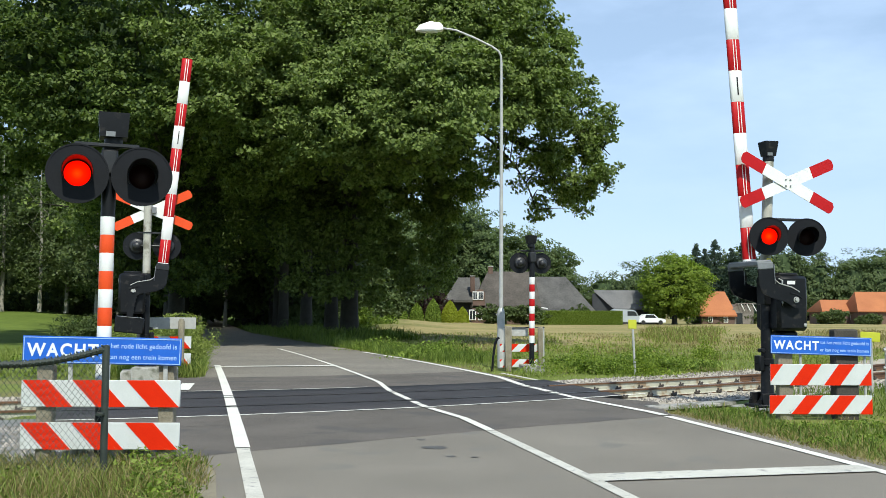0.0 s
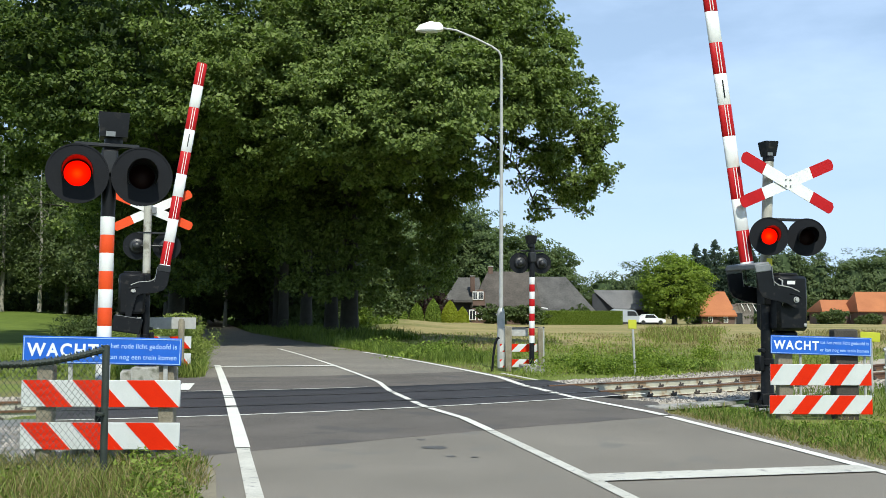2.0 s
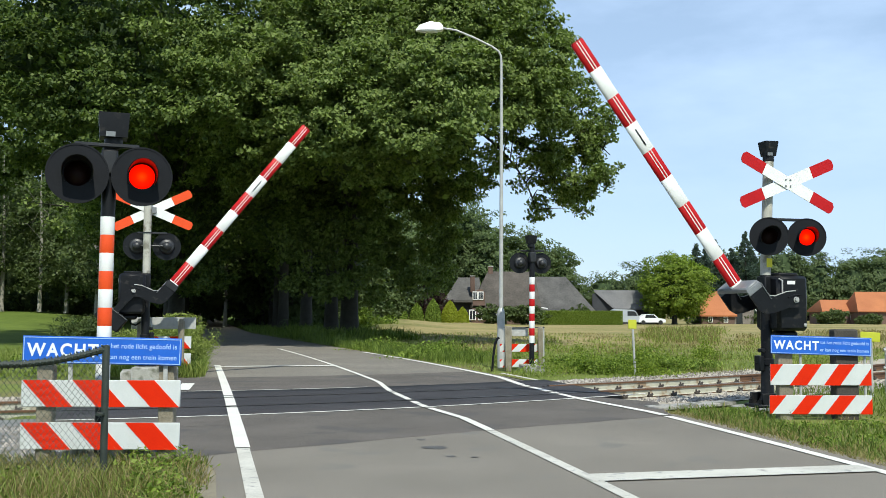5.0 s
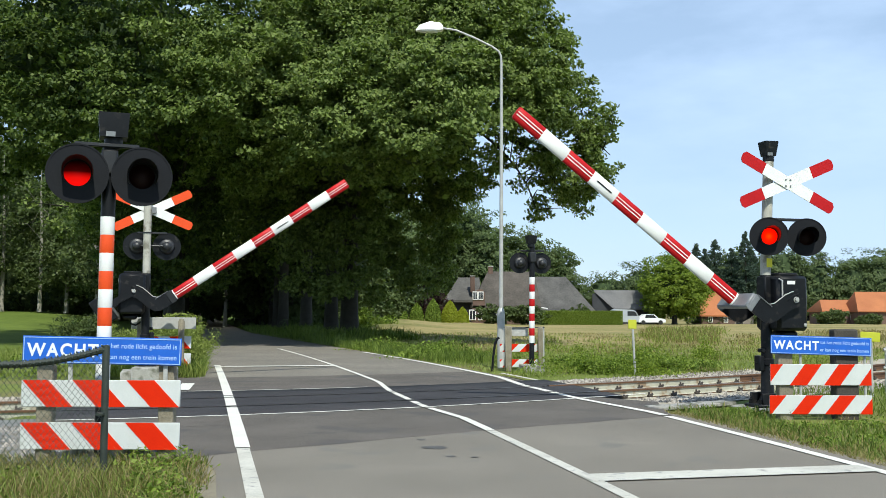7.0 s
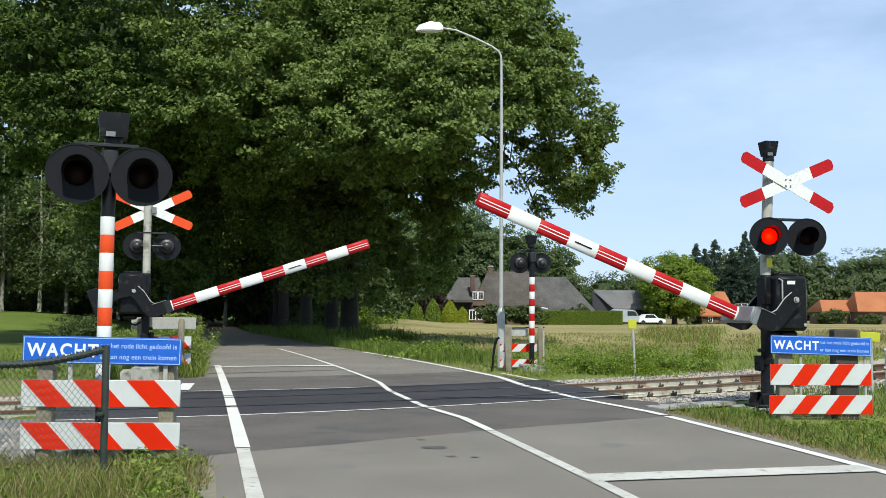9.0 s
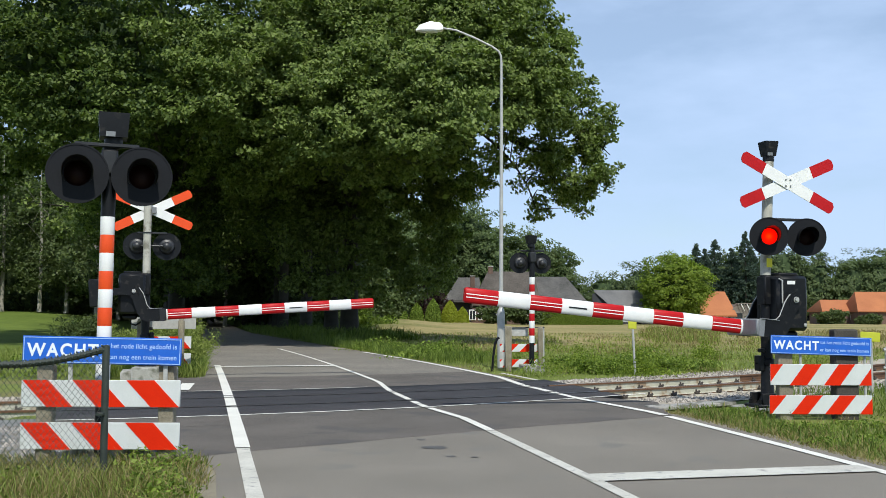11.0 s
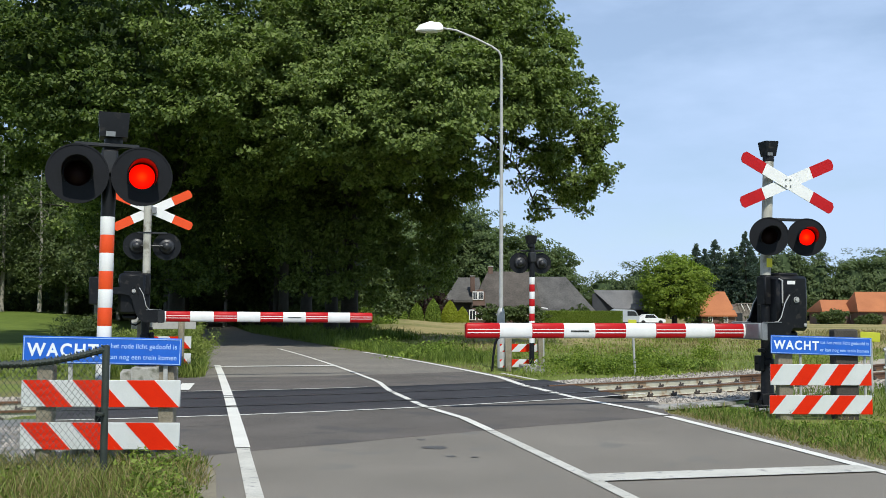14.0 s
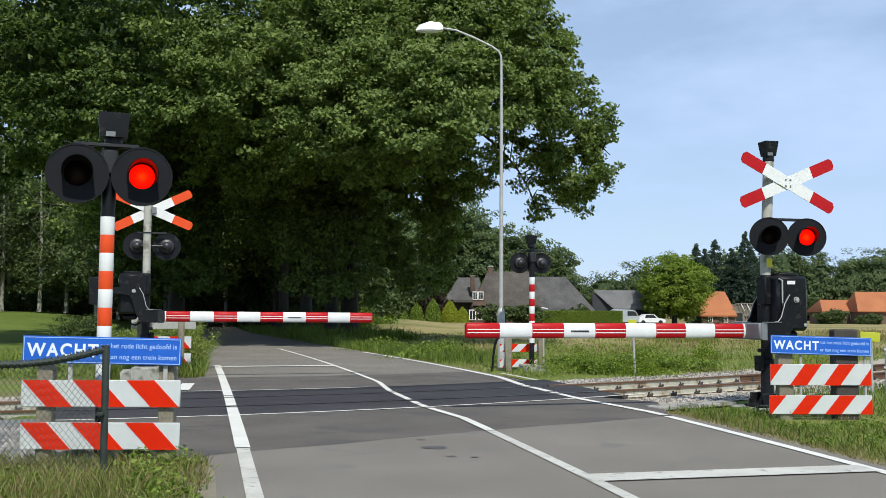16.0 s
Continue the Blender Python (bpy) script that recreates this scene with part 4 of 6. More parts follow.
# left board stand, in front of the signal post (local -y faces the road users)
STAND_L = thing("warning_board_stand", pose(-3.30, 9.62, -0.02, 0, 0, 0), "red and white striped boards with a blue sign on posts", "warning board", "warning board stands")
striped_board(STAND_L, 1.535, 0.258, pose(0, 0, 0.676), -0.24, [0.285 - 0.035, 0.50, 0.735, 1.01, 1.255, 1.525], False)
striped_board(STAND_L, 1.535, 0.258, pose(0, 0, 0.270), -0.24, [0.285 - 0.05, 0.49, 0.73, 1.00, 1.25, 1.52], False)
text_sign(STAND_L, 1.535, 0.262, pose(0.012, -0.03, 1.090, 0, 1.0, 0))
for px, top in ((-0.56, 1.0), (0.62, 1.0)):
    part("post", Shape().box(0.15, 0.13, top, pose(px, 0.085, top / 2 - 0.05), 0.012), WOOD, STAND_L, "weathered timber post")
for px in (-0.30, 0.62):
    part("sign_strap", Shape().box(0.04, 0.012, 0.5, pose(px, 0.0, 0.95)), GALVANISED, STAND_L)

STAND_R = thing("warning_board_stand", pose(5.325, 14.0, -0.03, 0, 0, 0), "red and white striped boards with a blue sign on dark posts", "warning board", "warning board stands")
striped_board(STAND_R, 1.42, 0.295, pose(-0.005, 0, 0.612), 0.215, [-0.215 + 0.18, 0.27, 0.51, 0.75, 0.98, 1.245], True)
striped_board(STAND_R, 1.44, 0.262, pose(-0.01, 0, 0.193), 0.215, [0.02, 0.30, 0.53, 0.77, 1.00, 1.26], True)
text_sign(STAND_R, 1.42, 0.26, pose(-0.002, -0.03, 1.020, 0, 1.6, 0))
part("post", Shape().box(0.20, 0.16, 1.0, pose(-0.485, 0.10, 0.42), 0.015), WOOD, STAND_R, "weathered timber post")
part("post", Shape().box(0.33, 0.22, 1.36, pose(0.38, 0.13, 0.57), 0.02), DARK_WOOD, STAND_R, "dark tarred timber post")
for px in (-0.28, 0.63):
    part("sign_strap", Shape().rod((px, 0.02, 0.2), (px, 0.02, 1.1), 0.02, seg=8), GALVANISED, STAND_R)

STAND_F = thing("warning_board_stand", pose(1.86, 25.1, -0.02, 0, 0, 4), "back of small red and white striped boards on timber posts", "warning board", "warning board stands")
for z in (0.56, 0.17):
    striped_board(STAND_F, 0.96, 0.20, pose(0.06, 0, z), 0.20, [-0.13, 0.06, 0.28, 0.50, 0.72, 0.92], True)
part("post", Shape().box(0.17, 0.14, 1.15, pose(-0.22, -0.09, 0.535), 0.02), WOOD, STAND_F, "broad weathered timber post")
part("post", Shape().box(0.12, 0.12, 1.12, pose(0.60, -0.08, 0.52), 0.015), WOOD, STAND_F, "weathered timber post")
part("pipe", Shape().rod((0.70, 0.05, -0.05), (0.70, 0.05, 1.06), 0.028, seg=10), GALVANISED, STAND_F, "grey steel pipe")
part("sign_back", Shape().box(0.44, 0.015, 0.21, pose(0.08, 0.03, 0.955), 0.006), GALVANISED, STAND_F, "plain grey back of a sign")
part("top_bar", Shape().rod((-0.32, 0.0, 1.07), (0.72, 0.0, 1.08), 0.016, seg=8), DARK_METAL, STAND_F)
ROD = thing("leaning_rod", pose(1.26, 24.9, -0.03), "short black rod leaning in the grass beside the lamp", "rod")
part("rod", Shape().tube([(-0.02, 0, -0.05), (0.0, 0, 0.30), (0.05, 0, 0.66), (0.10, 0, 0.80), (0.16, 0, 0.83)], [0.03, 0.03, 0.032, 0.036, 0.03], 8), BLACK, ROD)

STAND_FL = thing("warning_board_stand", pose(-6.15, 22.3, 0.0, 0, 0, 6), "back of a sign and striped boards behind the barrier", "warning board", "warning board stands")
for z in (0.74, 0.36):
    striped_board(STAND_FL, 1.2, 0.27, pose(-0.11, 0, z), -0.22, [0.18, 0.43, 0.68, 0.93, 1.18], True)
part("sign_back", Shape().box(1.42, 0.02, 0.26, pose(-0.12, 0, 1.17), 0.008), GALVANISED, STAND_FL, "plain grey back of a sign")
for px in (-0.62, 0.28):
    part("post", Shape().lathe([(0.07, -0.05), (0.07, 1.22), (0.045, 1.27), (0.001, 1.28)], pose(px, -0.08, 0), 8), WOOD, STAND_FL, "rounded timber post")

# ---- chain-link fence ----
FENCE = thing("chain_link_fence", pose(0, 0, 0), "dark green chain-link fence with a slack top rail", "fence")
FA, FB = Vector((-2.88, 8.50, 0)), Vector((-6.0, 8.20, 0))
part("fence_post", Shape().lathe([(0.031, -0.1), (0.031, 1.13), (0.027, 1.16), (0.001, 1.165)], pose(FA.x, FA.y, 0), 14).box(0.06, 0.1, 0.03, pose(FA.x - 0.02, FA.y - 0.03, 0.58), 0.006), GREEN_POST, FENCE, "dark green round fence post")
part("fence_post", Shape().lathe([(0.042, -0.1), (0.042, 0.78), (0.034, 0.80), (0.001, 0.805)], pose(FB.x, FB.y, 0), 14), GREEN_POST, FENCE, "dark green round fence post")
run = FB - FA


def fence_top(s):
    return 1.125 - 0.38 * s - 0.05 * math.sin(math.pi * min(1, s * 3))


span = run.length
rail_pts = [FA + run * s + Vector((0, 0, fence_top(s))) for s in (i / 14 for i in range(15))]
part("top_rail", Shape().tube(rail_pts, 0.027, 8), GREEN_POST, FENCE, "dark green top rail")
wires, pitch, links = Shape(), 0.025, 31
side = Vector((run.y, -run.x, 0)).normalized()
for i in range(int(span / pitch)):
    s0 = (i + 0.5) * pitch / span
    top = fence_top(s0)
    pts = []
    for j in range(links + 1):
        z = top * (1 - j / links) + 0.01
        sway = (0.5 if (i + j) % 2 else -0.5) * pitch * 1.04
        pts.append(FA + run.normalized() * (s0 * span + sway) + Vector((0, 0, z)) + side * (0.006 if j % 2 else -0.006) + side * 0.03 * math.sin(z * 3 + s0 * 9))
    wires.tube(pts, 0.0030, 3)
tagged(part("wire_mesh", wires, WIRE, FENCE, "diamond wire mesh"), kind="stuff")
lash = Shape()
for i in range(60):
    s = i / 60
    c = FA + run * s + Vector((0, 0, fence_top(s)))
    lash.tube([c + Vector((0, 0.0, 0.034)), c + Vector((-0.01, -0.034, 0.0)), c + Vector((-0.02, 0.0, -0.036)), c + Vector((-0.03, 0.034, 0.0)), c + Vector((-0.04, 0.0, 0.034))], 0.009, 4)
tagged(part("wire_lashing", lash, WIRE, FENCE, "wire wound round the top rail"), kind="stuff")

# ---- street lamp, small signs, clutter ----
LAMP = thing("street_lamp", pose(1.535, 26.1, -0.03), "tall galvanised street lamp with a curved arm", "street lamp")
part("lamp_base", Shape().lathe([(0.10, 0.0), (0.10, 1.45), (0.095, 1.50), (0.056, 1.58)], I4, 18), GALVANISED, LAMP, "wider lower post")
mast = [(0, 0, 1.55), (0.008, 0, 4.0), (0.012, 0, 6.5), (0.01, 0, 8.15), (0.0, 0, 8.32), (-0.06, 0, 8.44), (-0.24, 0, 8.57), (-0.70, 0, 8.80), (-1.20, 0, 9.01), (-1.58, 0, 9.07)]
part("mast", Shape().tube(mast, [0.056, 0.050, 0.042, 0.034, 0.032, 0.031, 0.030, 0.029, 0.028, 0.027], 14), GALVANISED, LAMP, "tapered mast with bent arm")
head = Shape()
hv = []
for x, hw, zt, zb in ((-1.55, 0.06, 9.13, 9.02), (-1.63, 0.12, 9.20, 8.99), (-1.90, 0.15, 9.23, 8.99), (-2.17, 0.13, 9.14, 8.99), (-2.28, 0.07, 9.03, 8.98)):
    hv += [(x, -hw, zb), (x, -hw, zb + (zt - zb) * 0.5), (x, -hw * 0.6, zt), (x, hw * 0.6, zt), (x, hw, zb + (zt - zb) * 0.5), (x, hw, zb)]
hf = [(6 * i + j, 6 * i + (j + 1) % 6, 6 * i + 6 + (j + 1) % 6, 6 * i + 6 + j) for i in range(4) for j in range(6)] + [(5, 4, 3, 2, 1, 0), (24, 25, 26, 27, 28, 29)]
part("lamp_head", head.add(hv, hf), material("white_lamp_shell", (0.78, 0.78, 0.77), (0.86, 0.86, 0.85), 0.4), LAMP, "white lamp shell")
part("lamp_diffuser", Shape().box(0.5, 0.2, 0.05, pose(-1.93, 0, 8.975), 0.02), LAMP_GLASS, LAMP)

PLATE = thing("marker_post", pose(4.63, 23.9, -0.02), "thin grey post with a small yellow-green plate", "marker post", "marker posts")
part("post", Shape().rod((0, 0, -0.1), (-0.06, 0, 1.24), 0.028, seg=10), GALVANISED, PLATE)
part("plate", Shape().box(0.20, 0.015, 0.22, pose(-0.065, -0.03, 1.18), 0.015), YELLOW_GREEN, PLATE, "yellow-green plate")
PLATE2 = thing("marker_post", pose(7.72, 17.9, 0.02), "low grey post with a yellow plate", "marker post", "marker posts")
part("post", Shape().rod((0, 0, -0.1), (0, 0, 0.95), 0.028, seg=10), GALVANISED, PLATE2)
part("plate", Shape().box(0.36, 0.015, 0.17, pose(-0.02, -0.03, 1.0, 0, 3, 0), 0.01), YELLOW_GREEN, PLATE2, "yellow plate")
BAR = thing("guard_rail", pose(8.0, 16.9, -0.03), "thin grey guard rail between short posts beside the track", "guard rail")
for px in (-0.45, 1.5):
    part("post", Shape().rod((px, 0, -0.1), (px, 0, 0.9), 0.03, seg=8), GALVANISED, BAR)
for pz in (0.86, 0.55):
    part("rail", Shape().rod((-0.5, 0, pz), (2.2, 0.2, pz), 0.025, seg=8), GALVANISED, BAR)
for bx, by, bz, sx, sy, sz, rz in ((-6.15, 20.9, 0.10, 0.75, 0.55, 0.34, 12), (-5.7, 20.75, 0.08, 0.34, 0.4, 0.40, 12)):
    blk = part("concrete_block", Shape().box(sx, sy, sz, I4, 0.03), CONCRETE, None, m=pose(bx, by, bz, 0, 0, rz))
    tagged(blk, "weathered concrete block beside the barrier", "concrete block", "concrete blocks")
for bx, by, sx, sz, rz in ((-3.12, 9.72, 0.42, 0.20, 3), (-3.62, 9.75, 0.3, 0.22, -4), (-2.72, 9.78, 0.22, 0.18, 20)):
    blk = part("concrete_block", Shape().box(sx, 0.3, sz, I4, 0.03), CONCRETE, None, m=pose(bx, by + 0.25, 0.03, 0, 0, rz))
    tagged(blk, "low concrete block in the grass by the signal", "concrete block", "concrete blocks")


# ---- trees and plants ----
def crown_leaves(rng, centre, radii, clusters, per, size, spread, rough=0.22, floor=-0.75, seed=0.0, droop=None, fill=0.5, whole=0.0):
    """Leaf clumps set through a lumpy crown, denser towards the outside."""
    c, r = np.array(centre, float), np.array(radii, float)
    found = []
    while len(found) < clusters:
        d = rng.normal(size=3)
        d /= np.linalg.norm(d)
        k = rng.uniform(fill, 1.0) ** 0.6
        k *= 1.0 + rough * 2.0 * noise.noise((d[0] * 1.7 + seed, d[1] * 1.7, d[2] * 1.7)) + rough * 1.7 * noise.noise((d[0] * 4.5, d[1] * 4.5 + seed, d[2] * 4.5))
        if d[2] * k < floor:
            continue
        found.append(c + d * k * r)
    found = np.array(found)
    if droop is not None:
        found = np.vstack([found, droop])
    n = len(found)
    rad = spread * rng.uniform(0.6, 1.35, n)
    off = rng.normal(size=(n, per, 3))
    off /= np.linalg.norm(off, axis=2, keepdims=True)
    off *= (rng.uniform(0.15, 1.0, (n, per)) ** 0.5)[..., None]
    off[..., 2] *= 0.55
    pts = (found[:, None] + off * rad[:, None, None]).reshape(-1, 3)
    out = (off * 0.8).reshape(-1, 3)
    if whole:
        out = out * 0.4 + whole * (pts - c) / r
    return found, leaf_quads(pts, size, rng, 0.45, 0.62, out)


def bough_leaves(rng, centre, radii, boughs, per_bough, per, size, spread, rough=0.15, floor=-0.5, seed=0.0, extra=None, core=520, open_side=0.0, reach=None):
    """A crown of flat leafy boughs with dark gaps between them, and a thinner inside."""
    c, r = np.array(centre, float), np.array(radii, float)
    found, tips, ways = [], [], []
    near = 1.15 if boughs < 300 else 0.95
    while len(tips) < boughs:
        d = rng.normal(size=3)
        d /= np.linalg.norm(d)
        k = rng.uniform(0.70, 1.0) * (1.0 + rough * 2.0 * noise.noise((d[0] * 1.7 + seed, d[1] * 1.7, d[2] * 1.7)) + rough * 1.5 * noise.noise((d[0] * 4.5, d[1] * 4.5 + seed, d[2] * 4.5)))
        if d[2] * k < floor:
            continue
        if open_side and d[0] > 0.45 and d[2] < 0.10 and rng.random() < open_side:
            continue
        p = c + d * k * r
        if reach is not None and p[0] > reach(p[2]) - 1.1:
            continue
        if any(np.linalg.norm((p - q) * (1, 1, 1.4)) < near for q in tips):
            continue
        tips.append(p)
    for i, p in enumerate(tips if extra is None else tips + list(extra)):
        wide = rng.uniform(0.9, 1.6) if i < len(tips) else rng.uniform(0.40, 0.75)
        n = max(4, int(per_bough * (wide / 1.25) ** 2 * (0.6 if p[1] > c[1] + 0.2 * r[1] else 1.0)))
        a, rr = rng.uniform(0, 2 * math.pi, n), wide * np.sqrt(rng.uniform(0, 1, n))
        way = (p - c) / r
        way = way / (np.linalg.norm(way) + 1e-9) + (0, 0, 0.55)
        way /= np.linalg.norm(way)
        one = np.cross(way, (0.3, 0.9, 0.2))
        one /= np.linalg.norm(one)
        two = np.cross(way, one)
        bulge = 0.40 - 0.34 * rr ** 2 / wide + rng.normal(0, 0.20, n)
        found.append(p + one * (np.cos(a) * rr)[:, None] + two * (np.sin(a) * rr)[:, None] + way * bulge[:, None])
        ways.append(np.repeat(way[None], n, 0))
    found, ways = np.vstack(found), np.vstack(ways)
    n = len(found)
    off = rng.normal(size=(n, per, 3))
    off /= np.linalg.norm(off, axis=2, keepdims=True)
    off *= (rng.uniform(0.1, 1.0, (n, per)) ** 0.5)[..., None]
    off[..., 2] *= 0.5
    pts = (found[:, None] + off * (spread * rng.uniform(0.65, 1.35, n))[:, None, None]).reshape(-1, 3)
    face = (off * 0.4 + ways[:, None] * 0.9).reshape(-1, 3)
    if reach is not None:
        keep = pts[:, 0] < reach(pts[:, 2]) + np.repeat(rng.normal(0.0, 0.50, n), per)
        pts, face = pts[keep], face[keep]
    quads = [leaf_quads(pts, size, rng, 0.30, 0.62, face)]
    inner = []
    while len(inner) < core:
        d = rng.normal(size=3)
        d *= rng.uniform(0.25, 0.75) / np.linalg.norm(d)
        if d[2] > floor * 0.8 and not (open_side and d[0] > 0.3 and d[2] < 0.15):
            inner.append(c + d * r)
    blob = (np.array(inner)[:, None] + rng.normal(0, 0.6, (core, 22, 3))).reshape(-1, 3)
    quads.append(leaf_quads(blob, size * 1.7, rng, 0.4, 0.7))
    return np.array(tips), np.concatenate(quads)


def limbs(rng, base, height, r0, targets, lean=(0, 0), fork=0.45):
    s = Shape()
    b = Vector(base)
    top = b + Vector((lean[0], lean[1], height))
    pts = [b + (top - b) * k + Vector((0.12 * math.sin(k * 5 + b.x), 0.12 * math.cos(k * 4 + b.y), 0)) * k for k in (0, 0.03, 0.12, 0.3, 0.5, 0.7, 0.85, 1.0)]
    s.tube(pts, [r0 * 1.45, r0 * 1.15, r0, r0 * 0.9, r0 * 0.78, r0 * 0.55, r0 * 0.35, r0 * 0.12], 12)
    for t in targets:
        t = Vector(t)
        k = rng.uniform(fork, 0.85)
        start = b + (top - b) * k
        mid = start.lerp(t, 0.5) + Vector((rng.normal() * 0.35, rng.normal() * 0.35, 0.6)) * min(1.0, height / 6)
        thick = r0 * 0.32 * (1.1 - k)
        s.tube([start, start.lerp(mid, 0.5), mid, mid.lerp(t, 0.55) + Vector((rng.normal() * 0.2, rng.normal() * 0.2, 0.1)) * min(1.0, height / 6), t], [thick * 1.6, thick * 1.2, thick * 0.8, thick * 0.5, thick * 0.16], 6)
    return s


def drooping_limbs(s, mains, tips):
    """Long curved limbs that sink at their ends, with a twig to each hanging tip."""
    nodes = []
    for pts, r0, r1 in mains:
        smooth = [Vector(p) for p in pts]
        for _ in range(2):
            smooth = [smooth[0]] + [q for a, b in zip(smooth, smooth[1:]) for q in (a.lerp(b, 0.25), a.lerp(b, 0.75))] + [smooth[-1]]
        n = len(smooth)
        s.tube(smooth, [r0 + (r1 - r0) * i / (n - 1) for i in range(n)], 7)
        nodes += smooth[n // 3:]
    for i, t in enumerate(tips):
        t = Vector(t)
        start = min(nodes, key=lambda q: (q - t).length + 0.8 * max(0.0, q.x - t.x))
        if (start - t).length < 3.2:
            mid = start.lerp(t, 0.5) + Vector((0.1 * math.sin(i), 0.1 * math.cos(2 * i), 0.16 + 0.10 * math.sin(3 * i)))
            s.tube([start, start.lerp(mid, 0.6), mid, mid.lerp(t, 0.6) + Vector((0.05, 0, 0.05)), t], [0.032, 0.027, 0.022, 0.015, 0.008], 5)


def great_oak(base, height, r0, centre, radii, boughs, seed, leaf, label, extra=None, floor=-0.5, open_side=0.0, reach=None, mains=(), hanging=()):
    rng = np.random.default_rng(seed)
    shift = np.array(base)
    tips, q = bough_leaves(rng, np.array(centre) - shift, radii, boughs, 11, 56, 0.18, 0.47, seed=seed * 1.37, floor=floor, extra=None if extra is None else extra - shift, open_side=open_side,
                           reach=None if reach is None else lambda z: reach(z) - shift[0])
    t = thing("oak_tree" if leaf is OAK_LEAF else "shaded_oak_tree", pose(*base), label, "tree", "avenue trees")
    pick = [p for p in tips[rng.permutation(len(tips))] if not (open_side and p[0] + shift[0] > 0.5 and p[2] < 10.5)][:56]
    wood = limbs(rng, (0, 0, 0), height, r0, pick)
    drooping_limbs(wood, [([Vector(p) - Vector(base) for p in pts], a, b) for pts, a, b in mains], [Vector(p) - Vector(base) for p in hanging])
    part("trunk", wood, BARK, t, "trunk with branching limbs")
    tagged(part("crown", quads_mesh("crown", q, leaf), None, t, "leafy crown"), kind="stuff")
    # added solid core: keeps light out and the crown's inside dark
    part("crown_shade_core", shade_core(np.array(centre) - shift + (-0.8, 0.6, 0.3), radii, seed, 0.52), CORE_SHADE, t, "dark core added inside the crown for shade")


def shade_core(centre, radii, seed, grow):
    """A dark core added inside a crown to block light and stand for its shade: a lumpy closed form that the leaves
    cover.
    """
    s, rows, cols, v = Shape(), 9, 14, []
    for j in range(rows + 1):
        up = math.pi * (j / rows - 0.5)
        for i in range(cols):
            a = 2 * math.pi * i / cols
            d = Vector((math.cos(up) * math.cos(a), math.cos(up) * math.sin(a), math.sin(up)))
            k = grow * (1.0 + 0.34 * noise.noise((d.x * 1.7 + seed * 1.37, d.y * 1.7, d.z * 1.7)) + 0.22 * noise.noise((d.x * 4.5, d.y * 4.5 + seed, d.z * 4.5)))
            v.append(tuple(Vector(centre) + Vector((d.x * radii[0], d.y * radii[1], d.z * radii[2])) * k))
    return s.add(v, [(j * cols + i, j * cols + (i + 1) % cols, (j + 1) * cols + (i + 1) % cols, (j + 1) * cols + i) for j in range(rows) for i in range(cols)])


def tree(name, base, height, r0, centre, radii, clusters, per, size, spread, leaf, bark, label, category, seed, group="", branches=24, inner=0.0, **kw):
    rng = np.random.default_rng(seed)
    local = np.array(centre) - np.array(base)
    found, q = crown_leaves(rng, local, radii, clusters, per, size, spread, seed=seed * 1.37, **kw)
    t = thing(name, pose(*base), label, category, group)
    pick = found[rng.permutation(len(found))[:branches]]
    part("trunk", limbs(rng, (0, 0, 0), height, r0, pick), bark, t, "trunk with branching limbs")
    tagged(part("crown", quads_mesh("crown", q, leaf), None, t, "leafy crown"), kind="stuff")
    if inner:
        part("crown_shade_core", shade_core(local, radii, seed, inner), CORE_SHADE, t, "dark core added inside the crown for shade")
    return t


# avenue oaks: the pair that stands foremost
rng = np.random.default_rng(77)
hang = np.array([(rng.uniform(2.4, 7.4), rng.uniform(42.0, 46.0), rng.uniform(5.5, 11.0)) for _ in range(115)])
hang = hang[(hang[:, 2] > 5.5 + 0.75 * np.abs(hang[:, 0] - 4.9)) & (hang[:, 2] > 9.8 - 1.15 * (hang[:, 0] - 2.0))]
hang = np.vstack([hang, [(3.7, 43.0, 6.3), (4.1, 43.2, 5.7), (4.5, 43.0, 6.6), (5.4, 43.1, 5.9), (5.7, 43.3, 6.45), (6.3, 43.2, 6.8), (2.2, 43.5, 8.0), (1.7, 43.8, 7.4), (3.3, 43.2, 7.2), (2.8, 43.5, 8.3), (5.5, 43.8, 14.2), (5.2, 43.9, 13.4), (6.6, 43.6, 12.7), (6.3, 43.8, 11.9), (7.3, 43.6, 10.4), (7.6, 43.4, 9.0), (7.7, 43.6, 8.1), (7.0, 43.4, 7.6)]])
skirt = np.stack([rng.uniform(-7.6, 1.4, 190), rng.uniform(46.5, 50.5, 190), rng.uniform(2.4, 9.5, 190)], 1)
skirt = skirt[skirt[:, 2] > 2.4 + np.maximum(0, skirt[:, 0] + 0.5) * 2.3]
fore = np.stack([rng.uniform(-11.0, 1.5, 190), rng.uniform(34.5, 39.0, 190), rng.uniform(0.0, 3.8, 190)], 1)
fore[:, 2] += 6.9 + 0.22 * np.maximum(0, -3.0 - fore[:, 0]) + 0.5 * np.maximum(0, fore[:, 0] + 1.0)
u, w = rng.uniform(0.25, 0.9, 130), rng.uniform(-0.25, 0.8, 130)
deep = 1 - u * u - w * w
u, w, deep = u[deep > 0.08], w[deep > 0.08], deep[deep > 0.08]
fore = np.vstack([fore, np.stack([-2.6 + 8.6 * u, 44.5 - 8.6 * np.sqrt(deep), 10.6 + 7.1 * w], 1)])
def oak_reach(z):
    """How far the foremost oak's crown reaches over the road and the field at a height."""
    return np.interp(z, (4.0, 5.6, 8.0, 11.0, 12.5, 14.3, 15.4, 18.0), (5.5, 6.5, 7.8, 7.15, 6.45, 5.2, 2.7, -2.0))


